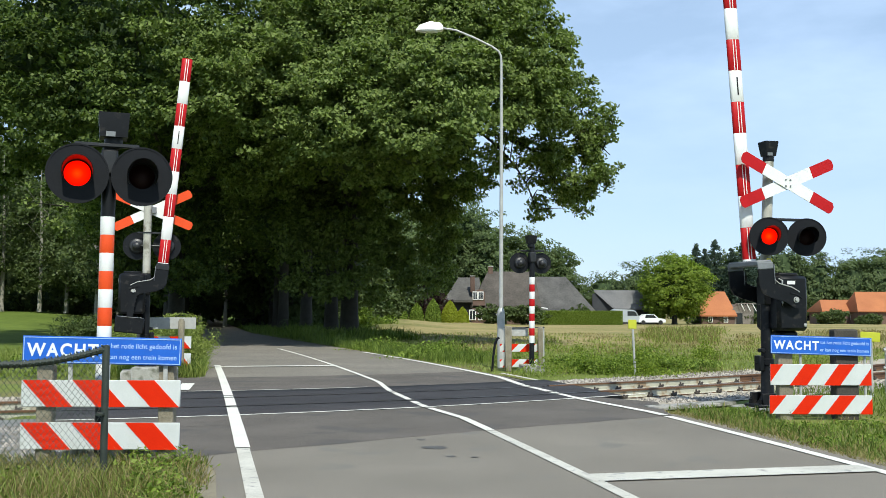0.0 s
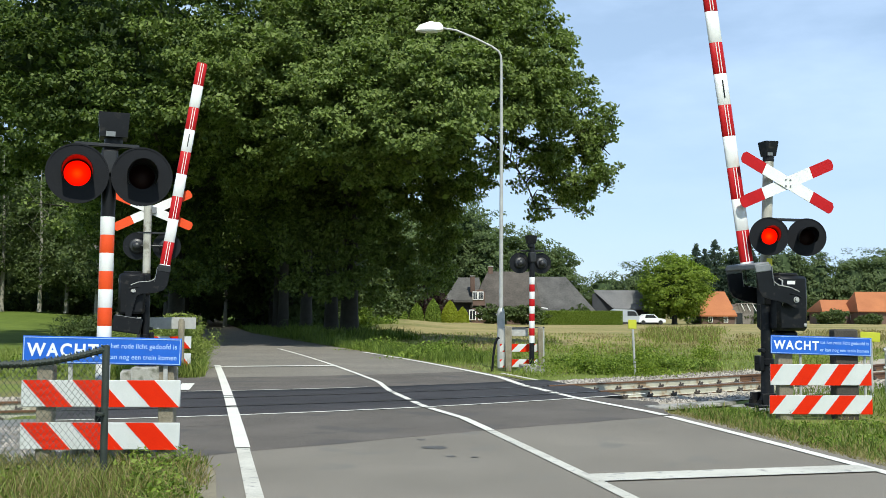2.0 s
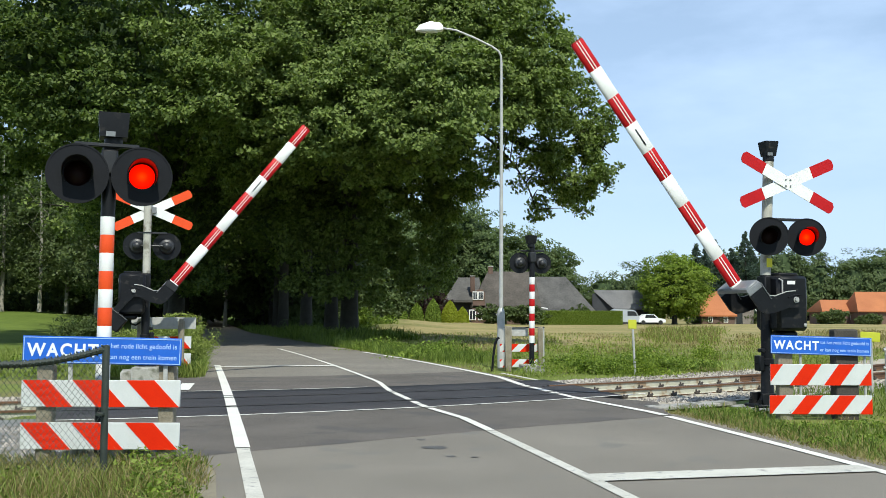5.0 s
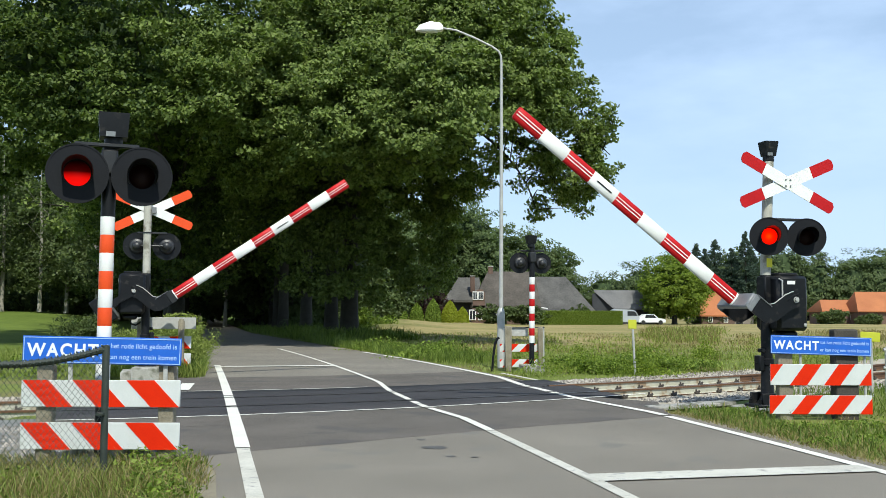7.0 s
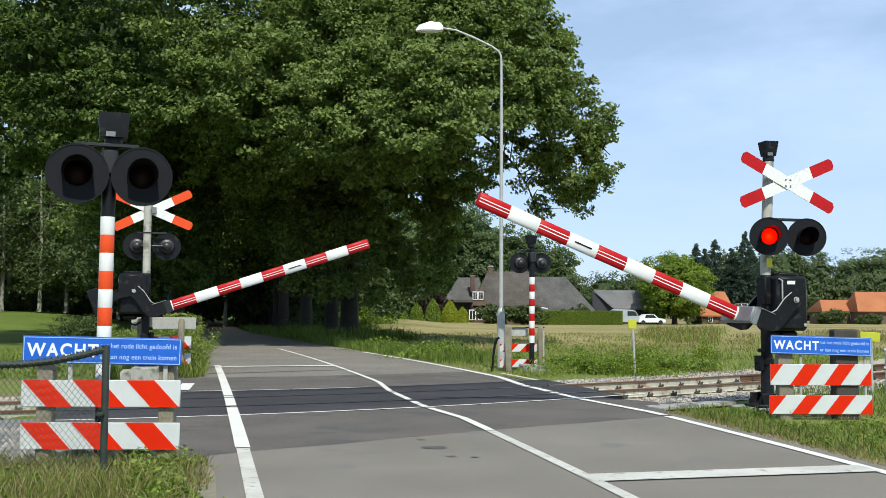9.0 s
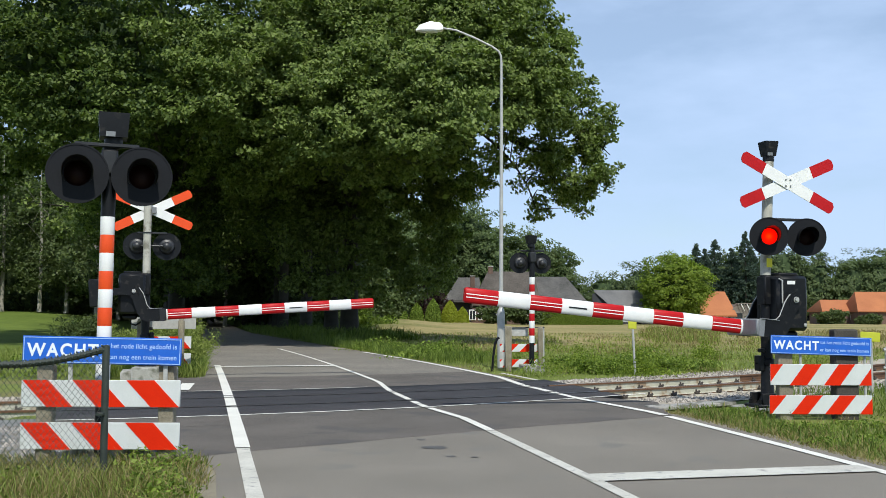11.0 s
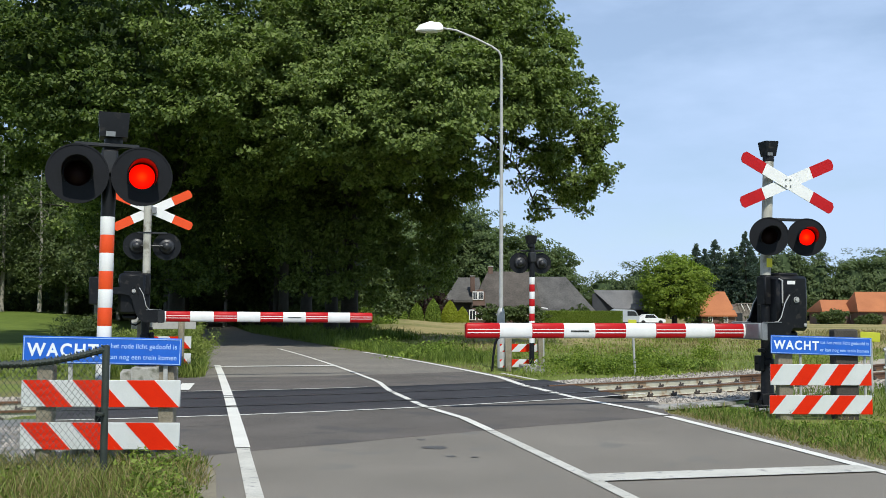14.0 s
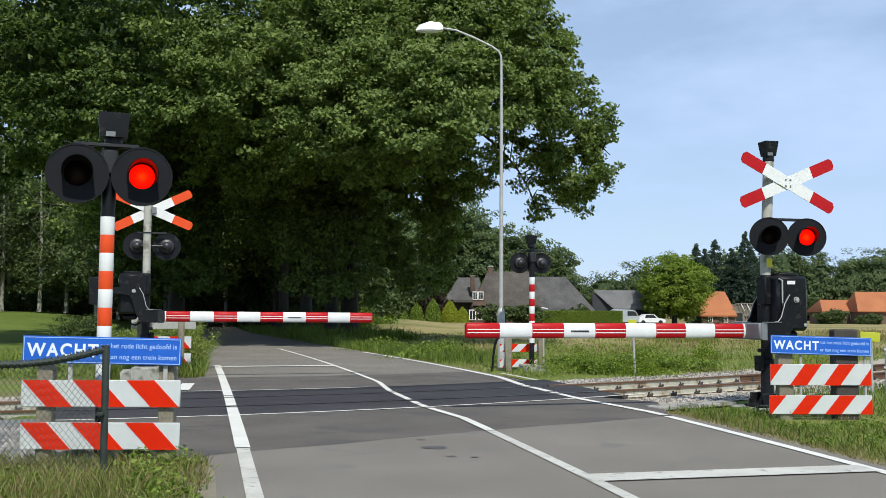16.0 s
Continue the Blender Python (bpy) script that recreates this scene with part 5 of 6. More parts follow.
hang = hang[hang[:, 0] < oak_reach(hang[:, 2]) - 0.15]
great_oak((-5.0, 53.0, 0), 13.5, 0.46, (-2.6, 44.5, 10.6), (8.3, 8.2, 6.9), 330, 11, OAK_LEAF, "broad old oak with dense green crown overhanging the road", np.vstack([hang, skirt, fore]), open_side=0.86,
          reach=oak_reach, hanging=hang,
          mains=(([(-4.6, 52.4, 8.0), (-2.0, 48.6, 10.2), (1.6, 44.8, 9.9), (4.2, 43.6, 8.6), (6.2, 43.3, 6.8)], 0.17, 0.022),
                 ([(1.0, 45.3, 10.1), (3.6, 44.0, 10.5), (5.8, 43.6, 9.9), (7.4, 43.5, 8.4)], 0.09, 0.018),
                 ([(1.4, 45.0, 9.9), (2.6, 43.9, 8.7), (3.6, 43.3, 7.3), (4.1, 43.1, 5.9)], 0.07, 0.016)))
veil_left = np.stack([rng.uniform(-16.5, -10.5, 120), rng.uniform(45.0, 49.0, 120), rng.uniform(2.4, 9.5, 120)], 1)
# the left avenue oak; its leaf colour is darkened to stand for shade
great_oak((-13.6, 50.5, 0.2), 13.5, 0.42, (-14.6, 42.8, 11.8), (10.0, 8.4, 6.6), 220, 12, SHADED_OAK_LEAF, "tall oak beside the road, its dense crown coloured dark for shade", veil_left, floor=-0.6)
for i in range(12):
    y = 54.5 + 8.3 * i
    big = i < 3
    for side, x, s in (("r", right_line(y) + 3.2 + 0.3 * math.sin(i * 2.1), 0), ("l", left_line(y) - 2.4 + 0.3 * math.cos(i * 1.7), 50)):
        slim = i < 2 and side == "r"
        cx = x + (-1.2 if slim else 0.8 if side == "r" else -1.0)
        tree("oak_tree", (x, y, 0.05), 13.0, 0.37, (cx, y, 11.0), (5.4 if slim else 7.4, 6.0, 7.6), 200 if big else 84, 46 if big else 34, 0.30 if big else 0.44, 0.95 if big else 1.15, OAK_LEAF, BARK, "tall avenue oak in deep shade over the road", "tree", 20 + i + s, "avenue trees", 14, floor=-0.85 if i > 1 else -0.72, fill=0.35, inner=0.6)
# end of the tunnel and the dark wood along both sides
for i in range(22):
    y = 60 + 5.0 * i
    for side in (0, 1):
        x = (right_line(y) + 6.5 if side else left_line(y) - 8.5) + 2.0 * math.sin(i * 1.9 + side)
        if y < (75 if side else 88):
            continue
        tree("forest_tree", (x, y, 0.2), 9.5, 0.24, (x, y, 6.2), (4.6, 4.0, 6.2), 50, 26, 0.50, 1.1, WOOD_LEAF, BARK, "slim woodland tree in the shade behind the avenue", "tree", 100 + i * 2 + side, "woodland trees", 6, floor=-0.95, fill=0.4, inner=0.58)
for i in range(5):
    tree("forest_tree", (-52 + 7.0 * i, 168 + 3 * (i % 2), 0.3), 11, 0.3, (-52 + 7.0 * i, 168, 7.0), (5.5, 5, 7.6), 90, 34, 0.6, 1.5, WOOD_LEAF, BARK, "woodland tree closing the end of the avenue", "tree", 160 + i, "woodland trees", 6, floor=-0.95, fill=0.4, inner=0.62)
# wood edge behind the pasture
for i in range(17):
    x = -62 + 2.65 * i + 0.6 * math.sin(i * 3.3)
    y = 84 + 4.0 * math.sin(i * 1.3) + (6 if i % 3 == 0 else 0)
    h = 12.5 + 2.0 * math.sin(i * 2.2)
    tree("forest_tree", (x, y, rise(x, y)), h, 0.17, (x, y, rise(x, y) + h * 0.60), (3.4, 3.0, h * 0.49), 135, 48, 0.28, 0.95, WOOD_LEAF, BIRCH_BARK, "slender pale-barked tree at the wood's edge", "tree", 200 + i, "woodland trees", 8, floor=-0.9, fill=0.40, whole=0.7)
for i in range(12):
    x = -70 + 4.6 * i
    tree("forest_tree", (x, 97, rise(x, 97)), 14, 0.25, (x, 97, 9.6), (4.8, 4, 10.2), 105, 28, 0.60, 1.4, WOOD_LEAF, BARK, "dense dark tree deeper in the wood", "tree", 230 + i, "woodland trees", 5, floor=-0.97, fill=0.4, inner=0.65)

# round tree by the barn
tree("lime_tree", (32.5, 139, rise(32.5, 139)), 8.0, 0.35, (32.5, 139, 4.8), (5.1, 5.0, 4.6), 350, 72, 0.33, 1.0, FRESH_LEAF, BARK, "round bright green tree standing beside the barn", "tree", 301, branches=14, floor=-0.95, whole=1.3, rough=0.16, inner=0.6)
# trees behind the farmhouse
for i, (x, y, h, w) in enumerate(((3.5, 156, 20, 6.5), (-3, 150, 19, 6.5), (8.5, 165, 16, 5.5), (12.6, 160, 14.0, 4.6), (16.2, 168, 14.0, 4.2), (20.0, 172, 12.0, 3.8), (-9, 145, 19, 6.5), (0.5, 170, 22, 7), (-7, 128, 14, 5.5), (-13, 132, 16, 6), (5.8, 152, 13, 5.0))):
    tree("forest_tree", (x, y, rise(x, y)), h * 0.9, 0.4, (x, y, h * 0.56), (w, w * 0.9, h * 0.46), 210, 48, 0.46, 1.2, FARM_LEAF, BARK, "tall leafy tree behind the farmhouse", "tree", 310 + i, "trees behind the farmhouse", 8, floor=-0.95, fill=0.45, whole=1.3, rough=0.16, inner=0.58)
# far woodland line
for i in range(28):
    x = 26 + 8.4 * i if i < 20 else 70 + 9.0 * (i - 20)
    y = 262 + 10 * math.sin(i * 1.7) - (40 if 8 < i < 20 else 10 if i > 19 else 0)
    h = (9.4 + min(3.0, 1.05 * i) if i < 9 else 15.5) + 0.9 * math.sin(i * 2.9)
    tree("forest_tree", (x, y, rise(x, y)), h * 0.6, 0.3, (x, y, h * 0.53), (7.2, 4.0, h * 0.5), 115, 42, 0.62, 1.8, FAR_LEAF, BARK, "tree in the hazy far wood", "tree", 340 + i, "far woodland", 3, floor=-0.97, fill=0.55, whole=2.4, inner=0.66)
for i, (x, h) in enumerate(((60.0, 17.5), (66.0, 15.5), (69.5, 19.0), (76, 16.0), (83, 15), (90, 17.0), (97, 15.5), (104, 16.5))):
    tree("forest_tree", (x, 202 + 4 * (i % 2), rise(x, 202)), h * 0.6, 0.3, (x, 202, h * 0.40), (5.4, 4, h * 0.42), 95, 42, 0.60, 1.6, FAR_LEAF, BARK, "leafy tree below the firs", "tree", 380 + i, "far woodland", 3, floor=-0.97, fill=0.55, whole=2.4, inner=0.66)


def fir(x, y, h, w, seed):
    """A conifer with tiers of drooping branches."""
    rng = np.random.default_rng(seed)
    t = thing("fir_tree", pose(x, y, rise(x, y)), "tall dark fir against the sky", "conifer", "firs behind the houses")
    part("trunk", limbs(rng, (0, 0, 0), h * 0.97, 0.24, []), BARK, t)
    pts = []
    z = h * 0.12
    while z < h:
        reach = 1.35 * w * (1 - z / h) ** 0.72 + 0.05
        for _ in range(int(6 + 13 * (1 - z / h))):
            a = rng.uniform(0, 2 * math.pi)
            rr = reach * rng.uniform(0.65, 1.15)
            m = 24
            k = np.sqrt(rng.uniform(0.05, 1, m))
            pts.append(np.stack([np.cos(a) * rr * k, np.sin(a) * rr * k, z + h * 0.02 * math.sin(a * 7) - 0.30 * rr * k + 0.1 * k * k * rr], 1) + rng.normal(0, 0.11, (m, 3)))
        z += h * 0.026
    pts = np.vstack(pts)
    tagged(part("crown", quads_mesh("crown", leaf_quads(pts, 0.40, rng, 0.5, 0.5), FIR_LEAF), None, t, "needled branches"), kind="stuff")


for i, (x, h, w) in enumerate(((48.2, 14.6, 2.6), (50.6, 13.8, 2.6), (53.4, 16.0, 3.6), (57.6, 17.0, 3.0), (55.8, 14.0, 3.0), (60.5, 14.5, 3.2), (46.2, 12.2, 2.4))):
    fir(x, 188 + 3 * (i % 3), h, w, 420 + i)


def bush(name, x, y, z, radii, clusters, per, size, spread, leaf, label, seed, group="bushes", inner=0.0, **kw):
    rng = np.random.default_rng(seed)
    _, q = crown_leaves(rng, (0, 0, radii[2] * 0.82), radii, clusters, per, size, spread, seed=seed * 0.7, **kw)
    t = thing(name, pose(x, y, z), label, "bush", group)
    part("stems", limbs(rng, (0, 0, -0.1), radii[2] * 1.2, 0.03 + 0.02 * radii[2], [(rng.normal() * radii[0] * 0.4, rng.normal() * radii[1] * 0.4, radii[2] * 1.1) for _ in range(5)], fork=0.1), BARK, t)
    tagged(part("foliage", quads_mesh("foliage", q, leaf), None, t), kind="stuff")
    # added dark core that stands for the shade inside the bush
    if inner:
        part("foliage_shade_core", shade_core((0, 0, radii[2] * 0.82), radii, seed * 0.5, inner), CORE_SHADE, t)


def garden_conifer(x, y, w, h, leaf, seed):
    rng = np.random.default_rng(seed)
    n = 6000
    z = h * rng.uniform(0, 1, n) ** 1.15
    r = w * (1 - (z / h) ** 2.8) * rng.uniform(0.86, 1.04, n)
    a = rng.uniform(0, 2 * math.pi, n)
    p = np.stack([np.cos(a) * r, np.sin(a) * r, z], 1)
    t = thing("garden_conifer", pose(x, y, 0.15), "clipped yellow-green conifer in the farm garden", "bush", "garden conifers")
    part("stem", Shape().rod((0, 0, -0.1), (0, 0, h * 0.8), 0.08, 0.02, 8), BARK, t)
    tagged(part("foliage", quads_mesh("foliage", leaf_quads(p, 0.17, rng, 0.3, 0.6, np.stack([np.cos(a), np.sin(a), np.zeros(n)], 1) * 0.8), leaf), None, t), kind="stuff")


for i, (px, w, h) in enumerate(((-5.6, 1.45, 2.5), (-3.1, 0.85, 2.3), (-1.15, 0.95, 2.8), (0.85, 1.0, 2.6), (2.35, 0.75, 1.8))):
    garden_conifer(px, 118, w, h, GOLD_LEAF if i > 2 else HEDGE_LEAF, 500 + i)
for i, (x, y, rx, rz, leaf) in enumerate(((-8.2, 112, 2.8, 1.9, WOOD_LEAF), (-6.0, 106, 1.6, 1.5, WOOD_LEAF), (-2.2, 131, 3.0, 2.6, COPPER_LEAF), (7.3, 131, 2.6, 1.5, WOOD_LEAF), (11.2, 131, 2.4, 1.5, WOOD_LEAF), (18.5, 137, 3.2, 1.4, WOOD_LEAF), (-12.0, 100, 2.5, 2.2, WOOD_LEAF), (57.4, 146, 2.0, 1.1, WOOD_LEAF), (62.5, 145, 1.6, 0.8, WOOD_LEAF), (47, 146, 3.0, 0.8, WOOD_LEAF), (40, 147, 3.5, 0.8, WOOD_LEAF))):
    bush("shrub", x, y, rise(x, y), (rx, rx * 0.7, rz * (0.9 if y < 140 else 1.0)), 75, 45, 0.34, 0.6, leaf, "rounded shrub in the farm garden", 520 + i)
for i, (px, py, r, h) in enumerate(((-6.40, 23.6, 0.72, 0.56), (-6.72, 25.0, 0.85, 0.70), (-7.25, 26.8, 0.95, 0.72), (-7.6, 24.0, 0.8, 0.62), (-8.2, 28.6, 1.0, 0.5), (-8.9, 26.0, 0.9, 0.4), (-9.4, 31.0, 1.1, 0.5))):
    bush("verge_weeds", px, py, -0.05, (r, r * 0.8, h), 130, 62, 0.048, 0.20, MEADOW_GRASS, "bushy yellow-green weeds on the road verge", 570 + i, "verge bushes", floor=-0.9, rough=0.25)
for i, (px, py, r, h) in enumerate(((3.5, 24.7, 0.6, 0.24), (4.05, 24.2, 0.45, 0.18), (4.9, 24.6, 0.65, 0.29), (5.6, 24.9, 0.5, 0.17), (3.4, 26.4, 0.6, 0.18), (6.6, 25.6, 0.4, 0.13))):
    bush("bramble_bush", px, py, -0.06, (r, r * 0.75, h), 60, 46, 0.060, 0.19, BRAMBLE_LEAF, "leafy green bramble in the rough grass beyond the track", 560 + i, "verge bushes", floor=-0.9, rough=0.40)
for i, (px, py, r, h) in enumerate(((-14.6, 39.5, 0.8, 0.60), (-13.6, 38.6, 0.5, 0.55))):
    bush("bramble_bush", px, py, 0.0, (r, r * 0.8, h), 90, 55, 0.10, 0.42, WOOD_LEAF, "wild bramble bush on the verge", 540 + i, "verge bushes", floor=-0.9, rough=0.45)


def hedge(x0, x1, y, depth, h):
    rng = np.random.default_rng(600)
    t = thing("hedge", pose(0, 0, rise(18, 133)), "long clipped green hedge in front of the farm", "hedge")
    part("hedge_core", Shape().box(x1 - x0 - 0.3, depth - 0.3, h - 0.15, pose((x0 + x1) / 2, y, (h - 0.15) / 2), 0.1), material("hedge_inside", (0.10, 0.15, 0.012), (0.17, 0.23, 0.03), 0.9, 2, 12), t)
    n = 34000
    p = np.stack([rng.uniform(x0, x1, n), rng.uniform(y - depth / 2, y + depth / 2, n), rng.uniform(0, h, n)], 1)
    face = rng.random(n)
    p[face < 0.6, 1] = y - depth / 2 + rng.normal(0, 0.05, (face < 0.6).sum())
    p[face >= 0.6, 2] = h + rng.normal(0, 0.04, (face >= 0.6).sum())
    out = np.where((face < 0.6)[:, None], (0, -1.3, 0.2), (0, 0, 1.5))
    tagged(part("foliage", quads_mesh("foliage", leaf_quads(p, 0.13, rng, 0.2, 0.7, out), CLIPPED_LEAF), None, t), kind="stuff")


for i in range(14):
    bush("shrub", -66 + 3.6 * i, 91 + (i % 3), rise(-40, 91) - 0.2, (2.6, 1.8, 1.5), 60, 30, 0.30, 0.6, WOOD_LEAF, "dense undergrowth at the foot of the wood", 640 + i, "undergrowth", floor=-0.97, fill=0.5, inner=0.62)
for i in range(13):
    bush("shrub", -66 + 3.9 * i, 103 + (i % 2), rise(-40, 100) - 0.2, (2.9, 1.8, 3.0), 50, 26, 0.45, 0.9, WOOD_LEAF, "tall dense undergrowth inside the wood", 680 + i, "undergrowth", floor=-0.97, fill=0.5, inner=0.66)
# thicket between the avenue's trunks and the field
for i, (px, py, r, h) in enumerate(((-7.4, 67, 1.2, 0.9), (-6.6, 75, 1.4, 1.0), (-8.6, 74, 1.6, 1.3), (-7.6, 82, 1.8, 1.2), (-5.4, 84, 1.3, 0.6), (-10.2, 83, 2.0, 1.5), (-9.2, 91, 2.0, 1.5), (-11.4, 93, 2.2, 1.8), (-13.0, 101, 2.4, 2.0), (-15.6, 110, 2.6, 2.2), (-18, 120, 2.8, 2.4), (-10.6, 104, 2.2, 1.6), (-9.0, 66, 1.0, 0.8), (-10.4, 75, 1.3, 1.3), (-12.4, 84, 1.6, 1.6), (-13.6, 92, 1.8, 1.8))):
    bush("shrub", px, py, -0.1, (r, r * 0.9, h), 70, 42, 0.17 if py < 85 else 0.30, 0.45, HEDGE_LEAF if i in (1, 4) else WOOD_LEAF, "wild shrub in the shade beside the avenue", 700 + i, "undergrowth", floor=-0.97, fill=0.25, rough=0.35)
for i in range(10):
    bush("shrub", -56 + 3.6 * i, 152 + 2 * (i % 2), 0.2, (2.8, 2.0, 3.0), 50, 30, 0.45, 0.9, WOOD_LEAF, "dark undergrowth closing the end of the avenue", 660 + i, "undergrowth", floor=-0.97, fill=0.5, inner=0.66)
for i in range(7):
    bush("shrub", -10.5 + 2.6 * i, 149 + 2 * (i % 2), 0.1, (2.4, 1.6, 2.6), 50, 30, 0.36, 0.7, FARM_LEAF, "dense shrub behind the farm garden", 720 + i, "bushes", floor=-0.97, fill=0.5, inner=0.66)
hedge(13.0, 24.0, 133, 1.6, 1.78)


# ---- grass ----
def blades(name, xy, low, high, width, leaf, rng, label, z=-0.04, lean=0.35):
    n = len(xy)
    h = rng.uniform(low, high, n) * rng.uniform(0.6, 1.0, n)
    a = rng.uniform(0, 2 * math.pi, n)
    side = np.stack([np.cos(a), np.sin(a), np.zeros(n)], 1) * (width * rng.uniform(0.6, 1.4, n))[:, None]
    tip = np.stack([rng.normal(0, lean, n) * h, rng.normal(0, lean, n) * h, h], 1)
    base = np.column_stack([xy, np.full(n, z) if np.isscalar(z) else z])
    mid = base + tip * np.array([0.35, 0.35, 0.58])
    return np.stack([base - side, mid + side * 0.8, base + tip, mid - side * 0.9], 1)


def sow(n, x0, x1, y0, y1, keep, rng, clump=0.0):
    """Random places in a rectangle that keep() allows, thinned into tufts."""
    out = []
    while len(out) < n:
        x, y = rng.uniform(x0, x1), rng.uniform(y0, y1)
        if keep(x, y) and (not clump or noise.noise((x * 1.4, y * 1.4, 9.0)) > rng.uniform(-1.0, 1.0) * 0.6 - clump):
            out.append((x, y))
    return np.array(out)


def off_track(x, y, near=1.9, far=2.2):
    o = (y - track_mid(x)) * 0.86
    return o < -near or o > far


rng = np.random.default_rng(700)
verge_left = lambda x, y: x < left_line(y) - 0.42 - 0.25 * noise.noise((y * 1.1, 4.0, 0.0)) and off_track(x, y, 3.4)
verge_right = lambda x, y: x > right_line(y) + 0.30 + 0.25 * noise.noise((y * 1.1, 6.0, 0.0)) and off_track(x, y, 2.3)
far_left = lambda x, y: x < left_line(y) - 0.38 - 0.2 * noise.noise((y, 8.0, 0.0)) and off_track(x, y)
far_right = lambda x, y: x > right_line(y) + 0.28 and off_track(x, y, 2, 2.1) and not (1.3 < x < 2.9 and 23.6 < y < 25.2)
GREEN_AREAS = [blades("g", sow(9000, -10.5, -5.0, 21.9, 31, lambda x, y: far_left(x, y) and x > left_line(y) - 1.7, rng), 0.15, 0.55, 0.013, None, rng, ""),
               blades("g", sow(5500, -4.8, -1.3, 6.6, 9.75, verge_left, rng), 0.05, 0.21, 0.006, None, rng, ""),
               blades("g", sow(15000, 3.4, 9.5, 7.2, 15.0, lambda x, y: verge_right(x, y) and math.hypot(x - 5.0, y - 15.6) > 0.9 and not (4.5 < x < 6.3 and 12.9 < y < 14.3), rng), 0.05, 0.20, 0.007, None, rng, ""),
               blades("g", sow(16000, -14, -4.5, 21.5, 36, far_left, rng), 0.18, 0.50, 0.011, None, rng, ""),
               blades("g", sow(9000, -10.5, -5.0, 21.8, 30, lambda x, y: far_left(x, y) and x > left_line(y) - 2.6, rng), 0.15, 0.55, 0.011, None, rng, ""),
               blades("g", sow(16000, -4, 18, 22, 44, far_right, rng), 0.04, 0.15, 0.013, None, rng, ""),
               blades("g", sow(5000, 1.5, 12, 22.5, 32, lambda x, y: far_right(x, y) and noise.noise((x * 0.55, y * 0.4, 2.0)) > 0.02, rng), 0.10, 0.30, 0.010, None, rng, ""),
               blades("g", sow(4000, 9.5, 21, 46, 76, lambda x, y: abs(x / y - 0.245) < 0.035 + 0.02 * noise.noise((x * 0.3, y * 0.3, 1.0)), rng), 0.20, 0.65, 0.022, None, rng, ""),
               blades("g", sow(1500, -4.6, -2.3, 7.7, 8.45, verge_left, rng), 0.14, 0.32, 0.005, None, rng, ""),
               blades("g", sow(6500, -3, 26, 33, 64, lambda x, y: x > right_line(y) + 1 and noise.noise((x * 0.6, y * 0.35, 21.0)) > 0.10, rng), 0.08, 0.30, 0.018, None, rng, ""),
               blades("g", sow(4500, -22, -4, 46, 85, lambda x, y: right_line(y) + 0.35 < x < right_line(y) + 3.5, rng), 0.15, 0.50, 0.022, None, rng, ""),
               blades("g", sow(7000, -8, 4, 28, 48, lambda x, y: far_right(x, y) and x < right_line(y) + 2.6, rng), 0.15, 0.50, 0.013, None, rng, ""),
               blades("g", sow(4500, 5.9, 11, 14.6, 20.0, lambda x, y: off_track(x, y, 2.4) and y < track_mid(x), rng), 0.05, 0.22, 0.008, None, rng, ""),
               blades("g", sow(7500, -10, 0.5, 49, 66, lambda x, y: right_line(y) + 0.8 < x < right_line(y) + 6.5 and noise.noise((x * 0.5, y * 0.3, 41.0)) > -0.25, rng), 0.30, 0.85, 0.026, None, rng, "")]
tagged(new("meadow_grass", quads_mesh("meadow_grass", np.concatenate(GREEN_AREAS[3:10]), MEADOW_GRASS)), "rough yellow-green meadow grass beyond the track", "grass", kind="stuff")
# avenue verges take this lush grass, its darker colour also deepening their shade
tagged(new("grass", quads_mesh("grass", np.concatenate(GREEN_AREAS[:3] + GREEN_AREAS[10:]), GRASS)), "fresh green grass and weeds on the verges", "grass", kind="stuff")
DRY_AREAS = [blades("d", sow(9500, -4.8, -1.3, 6.8, 9.75, verge_left, rng), 0.05, 0.22, 0.004, None, rng, "", lean=0.55),
             blades("d", sow(5200, 2.2, 6.0, 7.6, 14.6, lambda x, y: right_line(y) + 0.24 < x < right_line(y) + 0.35 + 0.9 * rng.random() and off_track(x, y, 2.6), rng), 0.02, 0.11, 0.005, None, rng, "", z=-0.03, lean=0.9),
             blades("d", sow(2500, 3.3, 9.5, 7.2, 15.2, verge_right, rng), 0.05, 0.20, 0.005, None, rng, "", lean=0.5),
             blades("d", sow(9000, -1, 22, 24, 50, lambda x, y: far_right(x, y) and noise.noise((x * 0.25, y * 0.2, 12.0)) > 0.02, rng), 0.06, 0.22, 0.009, None, rng, ""),
             blades("d", sow(1500, -4.6, -2.3, 7.7, 8.45, verge_left, rng), 0.14, 0.34, 0.004, None, rng, "", lean=0.5),
             blades("d", sow(5500, -3, 26, 33, 66, lambda x, y: x > right_line(y) + 1 and noise.noise((x * 0.5, y * 0.3, 31.0)) > 0.08, rng), 0.08, 0.26, 0.018, None, rng, ""),
             blades("d", sow(1800, 9.5, 21, 46, 76, lambda x, y: abs(x / y - 0.245) < 0.035 + 0.02 * noise.noise((x * 0.3, y * 0.3, 1.0)), rng), 0.25, 0.75, 0.022, None, rng, ""),
             blades("d", sow(4500, 14, 36, 44, 72, lambda x, y: noise.noise((x * 0.12, y * 0.10, 14.0)) > 0.12, rng), 0.15, 0.50, 0.020, None, rng, "")]
tagged(new("dry_grass", quads_mesh("dry_grass", np.concatenate(DRY_AREAS), DRY_GRASS)), "dry straw-coloured grass stalks on the verges", "grass", kind="stuff")
weed_rng = np.random.default_rng(720)
weeds = []
far_weeds = []
